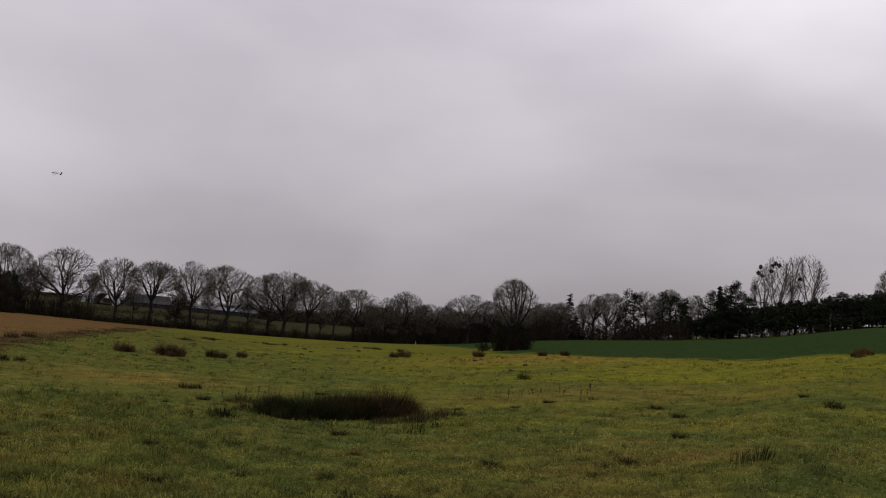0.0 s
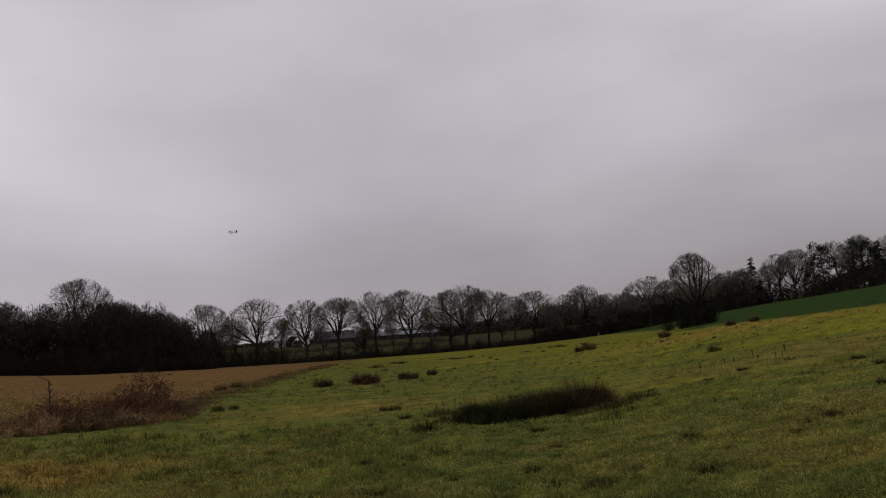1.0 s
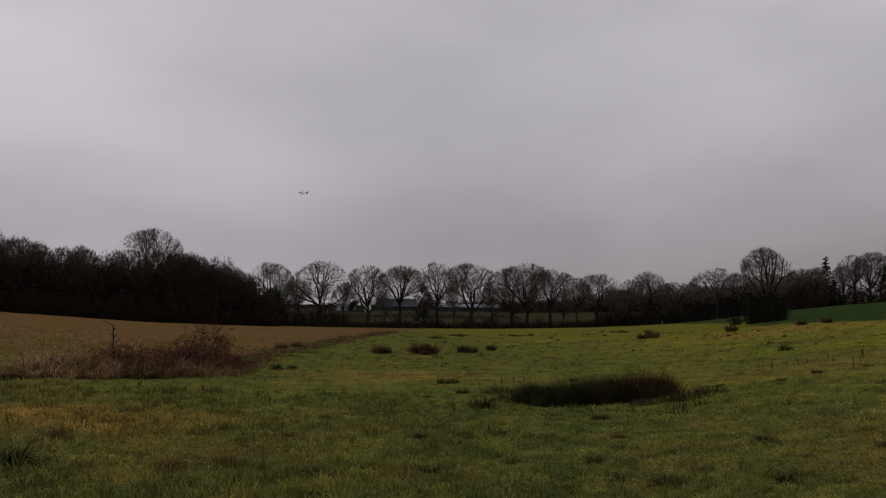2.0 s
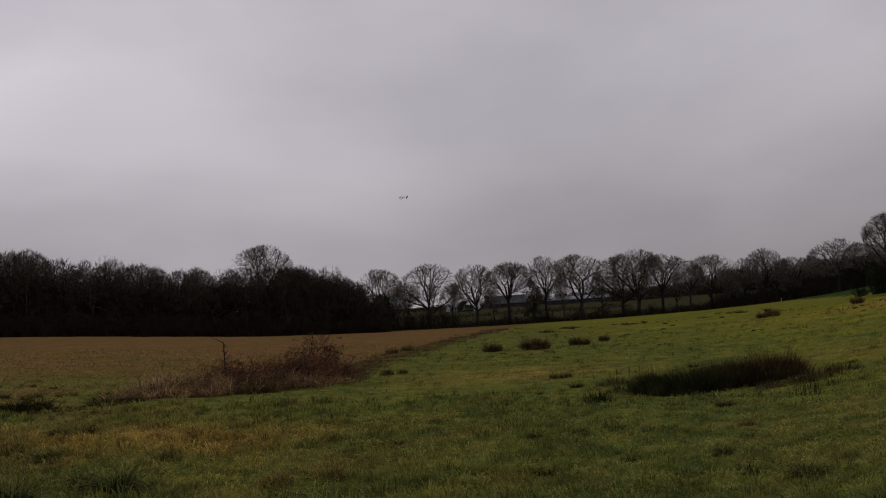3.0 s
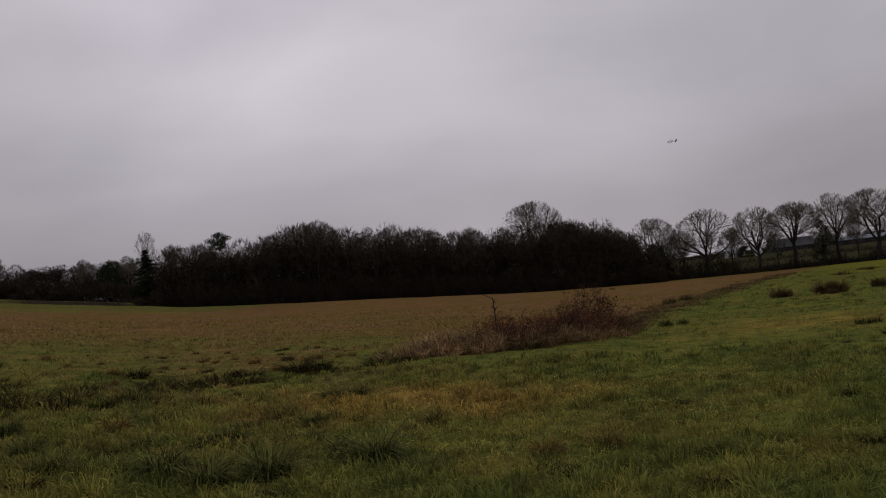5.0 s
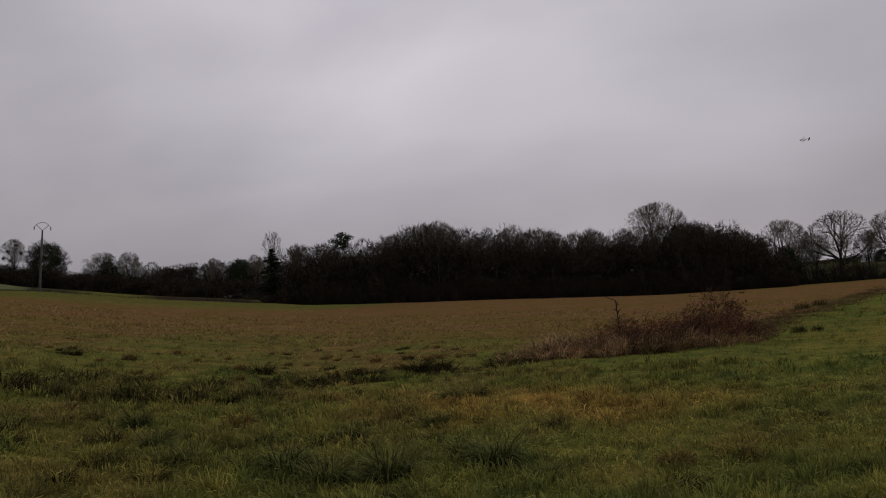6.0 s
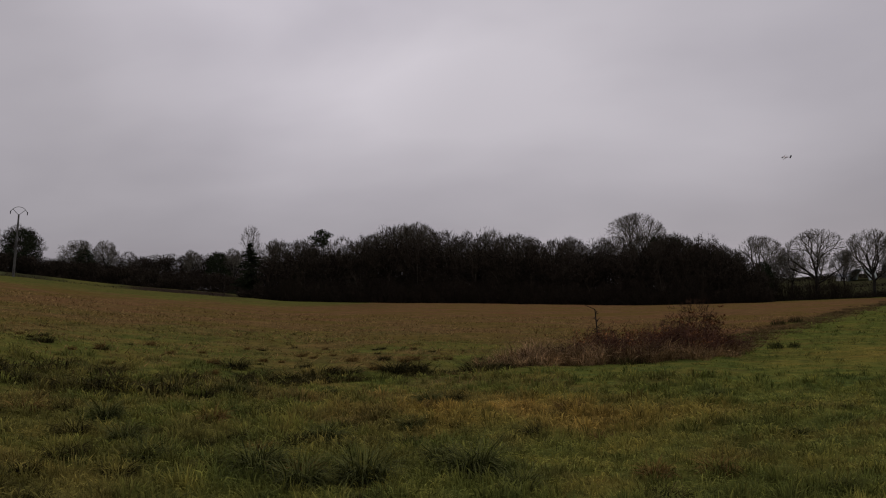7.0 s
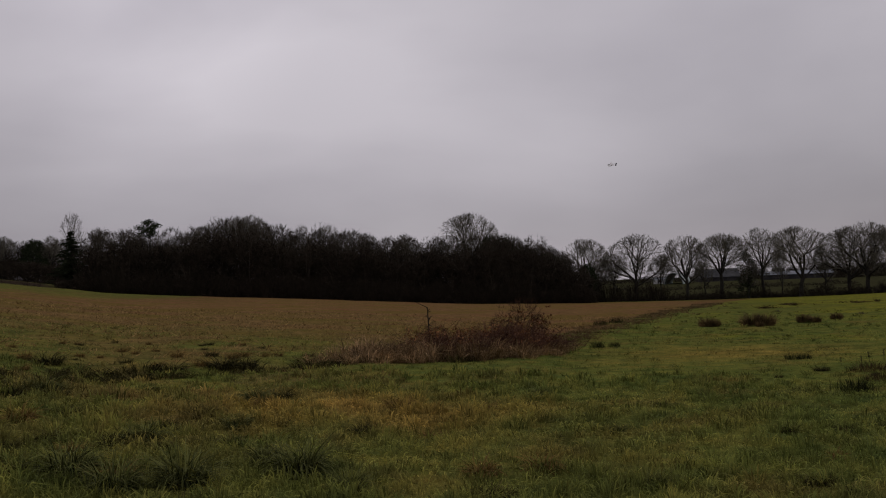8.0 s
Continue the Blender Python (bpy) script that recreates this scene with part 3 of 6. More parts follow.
def bush(name, label, h, w, stems, twigs, mat, twig_w=0.05):
    """A leafless bush: stems fanning from the ground and fine shoots along them."""
    root = tagged(new(name), label, "bush")
    t = rng.uniform(0, 2 * np.pi, stems)
    q = np.sqrt(rng.uniform(0, 1, stems))
    foot = np.stack([np.cos(t) * q * w * 0.22, np.sin(t) * q * w * 0.22, np.full(stems, -0.1)], 1)
    end = np.stack([np.cos(t) * q * w * 0.42, np.sin(t) * q * w * 0.42, h * (1 - 0.45 * q * q) * rng.uniform(0.55, 0.95, stems)], 1)
    bend = (foot + end) / 2 + rng.normal(0, 0.05 * w, (stems, 3)) * [1, 1, 0.4]
    a, b = np.concatenate([foot, bend]), np.concatenate([bend, end])
    rr = np.concatenate([np.full(stems, 0.008 * h + 0.006), np.full(stems, 0.006 * h + 0.004)])
    part("stem", mesh_of("stem", *slivers(a, b + (b - a) * 0.2, rr * 2), mat), root)
    src = rng.integers(0, len(a), stems * twigs)
    d = b[src] - a[src]
    d = d / (np.linalg.norm(d, axis=1, keepdims=True) + 1e-9) + rng.normal(0, 0.5, (len(src), 3)) + [0, 0, 0.3]
    d /= np.linalg.norm(d, axis=1, keepdims=True)
    a2 = a[src] + (b[src] - a[src]) * rng.uniform(0, 1, (len(src), 1))
    v2, f2 = slivers(a2, a2 + d * h * 0.22 * rng.uniform(0.5, 1.3, (len(src), 1)), twig_w * rng.uniform(0.7, 1.4, len(src)))
    part("crown", mesh_of("crown", v2, f2, mat), root)
    return root


def spruce(name, label, h, w, tiers=15, thin=1.0):
    """A conifer of drooping boughs in uneven tiers with gaps between them."""
    root = tagged(new(name), label, "conifer")
    part("trunk", mesh_of("trunk", *tubes(np.array([[0, 0, -0.3]]), np.array([[0, 0, h]]), np.array([h * 0.016]), np.array([0.02]), 7), M_BARK), root)
    a, m, b = [], [], []
    for k in range(tiers):
        for q in range(7):
            z = h * min(0.985, 0.07 + 0.91 * (k + rng.uniform(-0.9, 0.9)) / (tiers - 1))
            ln = w / 2 * max(0.02, 1 - z / h) ** 0.85 + 0.12
            t = rng.uniform(0, 2 * np.pi)
            l2 = ln * rng.uniform(0.35, 1.3)
            a.append((0, 0, z))
            m.append((l2 * 0.6 * math.cos(t), l2 * 0.6 * math.sin(t), z - l2 * rng.uniform(0.05, 0.30)))
            b.append((l2 * math.cos(t), l2 * math.sin(t), z - l2 * rng.uniform(0.05, 0.35)))
    a, m, b = np.array(a), np.array(m), np.array(b)
    a, b = np.concatenate([a, m]), np.concatenate([m, b])
    v1, f1 = tubes(a, b, np.full(len(a), 0.035), np.full(len(a), 0.015), 3)
    src = np.repeat(np.arange(len(a)), int(30 * thin))
    p = a[src] + (b[src] - a[src]) * rng.uniform(0.1, 1.0, (len(src), 1))
    d = unit(unit(b[src] - a[src]) * 0.7 + rng.normal(0, 0.8, (len(src), 3)) * [1, 1, 0.5] + [0, 0, -0.35])
    small = 0.35 + 0.65 * np.clip(1.2 - a[src, 2:3] / h, 0, 1)
    v2, f2 = slivers(p, p + d * rng.uniform(0.25, 0.75, (len(src), 1)) * small, 0.15 * small[:, 0])
    part("crown", mesh_of("crown", *joined((v1, f1), (v2, f2)), M_NEEDLE), root)
    return root


def pine(name, label, h, w, low, clumps=56):
    root = tagged(new(name), label, "conifer")
    zs = np.linspace(-0.3, h * 0.93, 7)
    st = np.stack([0.12 * np.sin(zs * 0.7), 0.10 * np.cos(zs * 0.9) - 0.1, zs], 1)
    v0, f0 = tubes(st[:-1], st[1:], np.linspace(0.20, 0.07, 6), np.linspace(0.18, 0.05, 6), 6)
    pts = []
    for k in range(clumps):
        z = low + (h - low) * (k + rng.uniform()) / clumps
        f = (z - low) / (h - low)
        rr = w / 2 * (0.55 + 0.45 * math.sin(math.pi * min(1, f * 0.8 + 0.15))) * (1 - f ** 3 * 0.75) * rng.uniform(0.35, 1.0)
        t = rng.uniform(0, 6.28)
        pts.append((rr * math.cos(t), rr * math.sin(t), z))
    pts = np.array(pts)
    root_z = np.clip(pts[:, 2] - np.hypot(pts[:, 0], pts[:, 1]) * 0.4, 0.5, None)
    v1, f1 = tubes(np.stack([0 * root_z, 0 * root_z, root_z], 1), pts, np.full(clumps, 0.05), np.full(clumps, 0.02), 4)
    v, f = joined((v0, f0), (v1, f1))
    part("trunk", mesh_of("trunk", v, f, M_BARK, True), root)
    s = w * 0.13
    balls = [(p, (s * rng.uniform(0.7, 1.4), s * rng.uniform(0.7, 1.4), s * rng.uniform(0.5, 0.9))) for p in pts]
    part("crown", mesh_of("crown", *leaf_cloud(balls, 150, 0.13), M_NEEDLE), root)
    return root


def evergreen(name, label, h, w, low, clumps=44):
    """A broad-leaved evergreen: trunk and a close, rounded crown of leafy clumps."""
    root = tagged(new(name), label, "evergreen tree")
    k = np.arange(clumps) + rng.uniform(0, 0.5, clumps)
    cz = 1 - (k + 0.5) / clumps * 1.5
    t = k * 2.39996
    s = 0.15 * w
    rad = np.sqrt(np.clip(1 - np.clip(cz, -1, 1) ** 2, 0.03, 1)) * (w / 2 - s * 0.8)
    zc = low + (h - low) * 0.40
    pts = np.stack([np.cos(t) * rad, np.sin(t) * rad, zc + np.where(cz > 0, cz * (h - zc - s * 0.6), cz * (zc - low))], 1)
    base = np.stack([0 * k, 0 * k, np.full(clumps, max(0.3, low * 0.9))], 1)
    v0, f0 = tubes(np.array([[0, 0, -0.3]]), np.array([[0, 0, zc]]), np.array([0.03 * h]), np.array([0.015 * h]), 7)
    v1, f1 = tubes(base, pts, np.full(clumps, 0.07), np.full(clumps, 0.02), 4)
    part("trunk", mesh_of("trunk", *joined((v0, f0), (v1, f1)), M_BARK, True), root)
    balls = [(p, (s * rng.uniform(0.8, 1.3), s * rng.uniform(0.8, 1.3), s * rng.uniform(0.6, 0.95))) for p in pts]
    part("crown", mesh_of("crown", *leaf_cloud(balls, 90, 0.19), M_NEEDLE), root)
    return root


def rise(az, r, el):
    """Height of a thing at r that tops out el degrees above the eye's level."""
    return 1.65 + r * math.tan(radians(el)) - float(land(r * math.sin(radians(az)), r * math.cos(radians(az))))


class Stand:
    """Sets a first model down, then copies of it."""

    def __init__(self, models, h, w):
        self.models, self.h, self.w, self.used, self.i = models, h, w, set(), 0

    def put(self, az, r, h, w, group="", label=""):
        k = self.i % len(self.models)
        self.i += 1
        x, y = r * math.sin(radians(az)), r * math.cos(radians(az))
        m = Matrix.LocRotScale((x, y, float(land(x, y)) - 0.05), Euler((rng.uniform(-0.03, 0.03), rng.uniform(-0.03, 0.03), rng.uniform(0, 6.28))),
                               (w / self.w, w / self.w, h / self.h))
        if k in self.used:
            ob = copy_thing(self.models[k], m)
            ob.matrix_basis = m
        else:
            ob = self.models[k]
            ob.matrix_basis = m
            self.used.add(k)
        return tagged(ob, label, "", group)


# ---------------------------------------------------------------- ground
def make_ground():
    az = np.concatenate([np.arange(-180, -62, 2.5), np.arange(-62, 62, 0.55), np.arange(62, 180, 2.5)])
    rs = np.concatenate([np.geomspace(0.8, 60, 150), np.geomspace(61, 330, 90), np.geomspace(345, 3200, 30)])
    A, R = np.meshgrid(np.radians(az), rs)
    X, Y = R * np.sin(A), R * np.cos(A)
    v = np.stack([X, Y, land(X, Y)], -1).reshape(-1, 3)
    n, m = len(az), len(rs)
    i, j = np.meshgrid(np.arange(m - 1), np.arange(n), indexing="ij")
    k = (j + 1) % n
    f = np.stack([i * n + j, (i + 1) * n + j, (i + 1) * n + k, i * n + k], -1).reshape(-1, 4)
    v = np.vstack([v, [[0, 0, 0]]])
    c = len(v) - 1
    faces = [tuple(int(t) for t in q) for q in f] + [(c, q, (q + 1) % n) for q in range(n)]
    me = mesh_of("ground", v, faces, M_GROUND, True)
    for name, val in zip(ZONES, zones(v[:, 0], v[:, 1])):
        me.attributes.new(name, "FLOAT", "POINT").data.foreach_set("value", val.astype(np.float32))
    return tagged(new("ground", me), "rough winter meadow with brown and green fields beyond", "ground", kind="structure")


make_ground()


# ---------------------------------------------------------------- grass
def scatter(n, r0, r1, a0=-51, a1=63, power=1.0):
    """Places in a wedge of the meadow, thicker towards the near end."""
    u = rng.uniform(0, 1, n)
    r = r0 * (r1 / r0) ** (u ** power)
    a = np.radians(rng.uniform(a0, a1, n))
    return r * np.sin(a), r * np.cos(a), r


def grass(name, n, r0, r1, length, width, label, fine=True):
    x, y, r = scatter(n, r0, r1)
    b, c, s, far, _, _ = zones(x, y)
    keep = ((b < 0.75) | (rng.uniform(0, 1, n) < (0.45 if r0 > 10 else 1.0))) & (c < 0.5)
    x, y, r, b, c, s, far = (q[keep] for q in (x, y, r, b, c, s, far))
    n = len(x)
    tall = 0.30 + 1.3 * vnoise(x / 0.21, y / 0.21, 23) * (0.35 + 1.1 * vnoise(x / 0.8, y / 0.8, 21)) - 0.25 * b
    tall = tall * (1 + 0.40 * np.clip((3 - x) / 6, 0, 1) * np.clip((19 - r) / 6, 0, 1))
    ln = length * tall * rng.uniform(0.6, 1.3, n) * np.clip(1.25 - r / 36, 0.7, 1.1)
    th = rng.uniform(0, 2 * np.pi, n)
    lean = rng.uniform(0.45, 1.5, n)
    base = np.stack([x, y, land(x, y) - 0.01], 1)
    tip = base + np.stack([np.cos(th) * ln * lean, np.sin(th) * ln * lean, ln * np.sqrt(np.clip(1.1 - lean * lean * 0.75, 0.05, 1))], 1)
    w = width * rng.uniform(0.7, 1.4, n) * np.clip(r / r0, 1, 3) ** 0.8
    v, f = blades(base, tip, w, ln * 0.34) if fine else slivers(base, tip, w * 1.3)
    steps = 4 if fine else 3
    me = mesh_of(name, v, f, M_GRASS)
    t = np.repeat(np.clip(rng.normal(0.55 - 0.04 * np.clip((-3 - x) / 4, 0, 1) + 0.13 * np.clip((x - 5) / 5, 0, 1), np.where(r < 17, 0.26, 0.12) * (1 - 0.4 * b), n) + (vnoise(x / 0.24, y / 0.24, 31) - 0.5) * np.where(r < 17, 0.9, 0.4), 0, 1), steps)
    # foot-to-tip gradient: shade between blades and bright tips put into the tint
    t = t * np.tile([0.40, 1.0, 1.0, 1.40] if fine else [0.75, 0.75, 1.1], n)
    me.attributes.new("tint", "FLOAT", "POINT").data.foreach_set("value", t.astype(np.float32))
    for nm, val in zip(ZONES, (b, c, s, far)):
        me.attributes.new(nm, "FLOAT", "POINT").data.foreach_set("value", np.repeat(val, steps).astype(np.float32))
    return tagged(new(name, me), label, "grass", kind="stuff")


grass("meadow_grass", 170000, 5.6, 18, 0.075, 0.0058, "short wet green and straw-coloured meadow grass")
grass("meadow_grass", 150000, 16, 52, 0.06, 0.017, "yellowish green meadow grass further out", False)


def field_weeds(n):
    """Withered weeds and stubble that roughen the brown field."""
    x, y, r = scatter(n, 17, 75, -60, 4, 0.8)
    b = zones(x, y)[0]
    patch = vnoise(x / 1.1, y / 1.1, 71) * (0.4 + vnoise(x / 5, y / 5, 72))
    keep = (rng.uniform(0, 1, n) < b * np.interp(r, [30, 75], [1.2, 0.3])) & (patch > 0.2)
    x, y, r, patch = x[keep], y[keep], r[keep], patch[keep]
    n = len(x)
    ln = (0.04 + 0.15 * patch) * rng.uniform(0.4, 1.2, n)
    base = np.stack([x, y, land(x, y) - 0.02], 1)
    tip = base + np.stack([rng.normal(0, 0.9, n) * ln, rng.normal(0, 0.9, n) * ln, ln], 1)
    return tagged(new("field_weeds", mesh_of("field_weeds", *slivers(base, tip, 0.008 + 0.0007 * r), M_FIELDWEED)), "withered brown weeds over the fallow field", "weeds", kind="stuff")


field_weeds(60000)


def grass_clumps(count, per):
    """Low dark and straw-coloured clumps all over the meadow."""
    x, y, r = scatter(count, 7, 70, power=0.75)
    b, c, _, _, _, _ = zones(x, y)
    x, y, r = (q[(b < 0.6) & (c < 0.2)] for q in (x, y, r))
    count = len(x)
    size = rng.uniform(0.4, 1.1, count) * (0.8 + r / 80)
    cx, cy, sz = np.repeat(x, per), np.repeat(y, per), np.repeat(size, per)
    n = len(cx)
    t = rng.uniform(0, 2 * np.pi, n)
    q = 0.09 * sz * np.sqrt(rng.uniform(0, 1, n))
    bx, by = cx + q * np.cos(t), cy + q * np.sin(t)
    ln = 0.13 * sz * rng.uniform(0.5, 1.2, n)
    base = np.stack([bx, by, land(bx, by) - 0.01], 1)
    tip = base + np.stack([np.cos(t) * ln * 0.75, np.sin(t) * ln * 0.75, ln * rng.uniform(0.35, 0.9, n)], 1)
    v, f = blades(base, tip, 0.0075 * sz * np.clip(np.repeat(r, per) / 14, 1, 3), ln * 0.2)
    me = mesh_of("grass_clumps", v, f, M_GRASS)
    tone = np.repeat(np.clip(np.where(rng.uniform(0, 1, count) < 0.7, 0.20, 0.70) + rng.normal(0, 0.08, count), 0, 1), per * 4)
    me.attributes.new("tint", "FLOAT", "POINT").data.foreach_set("value", tone.astype(np.float32))
    for nm, val in zip(ZONES, zones(bx, by)):
        me.attributes.new(nm, "FLOAT", "POINT").data.foreach_set("value", np.repeat(val, 4).astype(np.float32))
    return tagged(new("grass_clumps", me), "low dark green and straw clumps in the meadow grass", "grass", kind="stuff")


grass_clumps(7500, 12)


def arched(n, radius, length, w, lift, fall):
    """Long blades that rise from a small disc, arch over and hang: five triangles each."""
    t = rng.uniform(0, 2 * np.pi, n)
    q = radius * np.sqrt(rng.uniform(0, 1, n))
    foot = np.stack([q * np.cos(t), q * np.sin(t), np.full(n, -0.03)], 1)
    way = t + rng.normal(0, 0.7, n)
    out = np.stack([np.cos(way), np.sin(way), 0 * way], 1)
    ln = length * rng.uniform(0.45, 1.15, n)
    up, down = lift * rng.uniform(0.7, 1.25, n), fall * rng.uniform(0.5, 1.3, n)
    side = np.cross(out, [0, 0, 1.0]) + rng.normal(0, 0.35, (n, 3))
    side = unit(side) * (w * rng.uniform(0.7, 1.35, n) / 2)[:, None]
    ring = []
    for u, wide in ((0.0, 0.8), (0.4, 1.15), (0.75, 0.8)):
        c = foot + out * (ln * u * (0.35 + 0.65 * u))[:, None] + np.stack([0 * ln, 0 * ln, ln * (up * u - down * u * u)], 1)
        ring += [c - side * wide, c + side * wide]
    ring.append(foot + out * ln[:, None] + np.stack([0 * ln, 0 * ln, ln * (up - down)], 1))
    v = np.stack(ring, 1).reshape(-1, 3)
    o = (np.arange(n) * 7)[:, None]
    f = np.concatenate([o + np.array([k]) for k in ((0, 1, 3), (0, 3, 2), (2, 3, 5), (2, 5, 4), (4, 5, 6))], 1).reshape(-1, 3)
    return v, f


def grass_tufts(count, per):
    """Domed tufts of arching blades that stand close together over the near meadow."""
    x, y, r = scatter(count, 6.0, 21, -52, 60, 0.9)
    b, c, _, _, _, _ = zones(x, y)
    rank = vnoise(x / 1.9, y / 1.9, 41) * 0.8 + 0.25 * np.clip((3 - x) / 6, 0, 1)
    keep = (b < 0.8) & (c < 0.2) & (rng.uniform(0, 1, count) < 0.25 + 1.2 * rank)
    x, y, r, rank = (q[keep] for q in (x, y, r, rank))
    count = len(x)
    n = count * per
    tame = np.clip((x - 1) / 4, 0, 1)
    size = np.repeat((1 - 0.40 * tame) * (0.07 + 0.11 * rng.uniform(0, 1, count) ** 1.6) * (0.6 + 0.75 * rank), per)
    cx, cy = np.repeat(x, per), np.repeat(y, per)
    t, q = rng.uniform(0, 2 * np.pi, n), np.sqrt(rng.uniform(0, 1, n))
    bx, by = cx + 0.75 * size * q * np.cos(t), cy + 0.75 * size * q * np.sin(t)
    ln = size * rng.uniform(0.6, 1.25, n) * (1 - 0.35 * q * q)
    way, out = t + rng.normal(0, 0.6, n), q * rng.uniform(0.5, 1.1, n)
    base = np.stack([bx, by, land(bx, by) - 0.01], 1)
    tip = base + np.stack([np.cos(way) * out * ln, np.sin(way) * out * ln, ln * np.sqrt(np.clip(1.15 - 0.85 * out * out, 0.08, 1.2))], 1)
    v, f = blades(base, tip, 0.055 * size * np.clip(np.repeat(r, per) / 9, 1, 2.2), ln * 0.3)
    me = mesh_of("grass_tufts", v, f, M_GRASS)
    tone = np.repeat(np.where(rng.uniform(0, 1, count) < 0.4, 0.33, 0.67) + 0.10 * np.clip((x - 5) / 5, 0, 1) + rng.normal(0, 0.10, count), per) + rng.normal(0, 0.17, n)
    # tone climbs from foot to tip, painting in the shade inside each tuft
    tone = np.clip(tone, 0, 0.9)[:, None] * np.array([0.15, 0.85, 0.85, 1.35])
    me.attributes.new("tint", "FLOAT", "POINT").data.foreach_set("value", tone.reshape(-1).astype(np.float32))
    for nm, val in zip(ZONES, zones(bx, by)):
        me.attributes.new(nm, "FLOAT", "POINT").data.foreach_set("value", np.repeat(val, 4).astype(np.float32))
    return tagged(new("grass_tufts", me), "domed tufts of arching green and yellowed grass", "grass", kind="stuff")


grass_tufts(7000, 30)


def tuft(name, label, category, n, radius, h, w, mat, spread=0.5, group="", stiff=0.15, droop=0.0):
    """A clump of stems or blades from one foot."""
    t = rng.uniform(0, 2 * np.pi, n)
    q = radius * np.sqrt(rng.uniform(0, 1, n))
    base = np.stack([q * np.cos(t), q * np.sin(t), np.full(n, -0.03)], 1)
    ln = h * rng.uniform(0.35, 1.1, n) * (1 - 0.5 * (q / radius) ** 2)
    out = spread * rng.uniform(0.2, 1.0, n)
    t2 = t + rng.normal(0, 0.6, n)
    tip = base + np.stack([np.cos(t2) * out * ln, np.sin(t2) * out * ln, ln * np.sqrt(np.clip(1 - out * out * 0.7, 0.1, 1)) * (1 - droop * rng.uniform(0.2, 1.0, n))], 1)
    v, f = blades(base, tip, np.full(n, w) * rng.uniform(0.7, 1.3, n), ln * stiff)
    return tagged(new(name, mesh_of(name, v, f, mat)), label, category, group)


def set_down(ob, x, y, s=1.0, turn=None, dz=0.0):
    ob.matrix_basis = Matrix.LocRotScale((x, y, float(land(x, y)) + dz), Euler((0, 0, rng.uniform(0, 6.28) if turn is None else turn)), (s, s, s))
    return ob


def sow(ob, places, group=""):
    """The first place takes ob itself, the rest take copies: (x, y, scale)."""
    for k, (x, y, s) in enumerate(places):
        o = ob if k == 0 else copy_thing(ob, Matrix())
        tagged(set_down(o, x, y, s), group=group)


# ---------------------------------------------------------------- rush bed
def rush_bed():
    """Long ragged bed of dark rushes, taller and browner towards one end."""
    spine = np.array([(4.68, 17.30), (5.12, 16.72), (5.87, 16.92), (6.72, 17.16), (7.74, 17.60)])

    def stems(n, lo, hi, half, heights, w, loose):
        m = n // 60
        u = rng.uniform(lo, hi, m) * 4
        i = np.clip(u.astype(int), 0, 3)
        p = spine[i] + (spine[i + 1] - spine[i]) * (u - i)[:, None]
        off = rng.uniform(-1, 1, m) * half * np.interp(u, [0, 0.5, 1.8, 2.3, 3.4, 4], [0.55, 1.0, 1.0, 0.85, 1.0, 0.6])
        p = p + np.stack([off * 0.25 + rng.normal(0, 0.08, m), off], 1)
        tall = np.interp(u, np.arange(5), heights) * rng.uniform(0.45, 1.0, m) * (0.55 + 0.75 * vnoise(p[:, 0] / 0.55, p[:, 1] / 0.7, 42)) * (1 - 0.60 * (off / half) ** 2)
        k = rng.integers(0, m, n)
        ray, q = rng.uniform(0, 2 * np.pi, n), 0.20 * np.sqrt(rng.uniform(0, 1, n))
        foot = p[k] + np.stack([q * np.cos(ray), q * np.sin(ray)], 1)
        ln = tall[k] * (0.30 + 0.80 * rng.beta(2.0, 1.6, n)) * (1 - 0.3 * (q / 0.20) ** 2)
        lean = loose * rng.uniform(0.1, 1.0, n) * (0.4 + q / 0.20)
        base = np.column_stack([foot, land(foot[:, 0], foot[:, 1]) - 0.03])
        tip = base + np.stack([np.cos(ray) * lean * ln, np.sin(ray) * lean * ln, ln], 1) + rng.normal(0, 0.03, (n, 3))
        return blades(base, tip, np.full(n, w) * rng.uniform(0.7, 1.4, n), ln * 0.05)
    root = tagged(new("rush_bed"), "dense ragged bed of dark green and brown rushes in the meadow", "rushes")
    part("green_rush", mesh_of("green_rush", *stems(24000, 0.0, 0.72, 0.60, (0.62, 0.74, 0.68, 0.68, 0.66), 0.0075, 0.80), M_RUSH), root, "upright dark green rush stems")
    part("brown_rush", mesh_of("brown_rush", *stems(20000, 0.46, 1.0, 0.55, (0.4, 0.5, 0.66, 0.80, 0.84), 0.0075, 0.80), M_DRYRUSH), root, "withered brown rush stems")
    part("straw_rush", mesh_of("straw_rush", *stems(900, 0.0, 1.0, 0.60, (0.45, 0.50, 0.45, 0.5, 0.5), 0.007, 0.9), M_DRYGRASS), root, "pale dead stems along the edge")


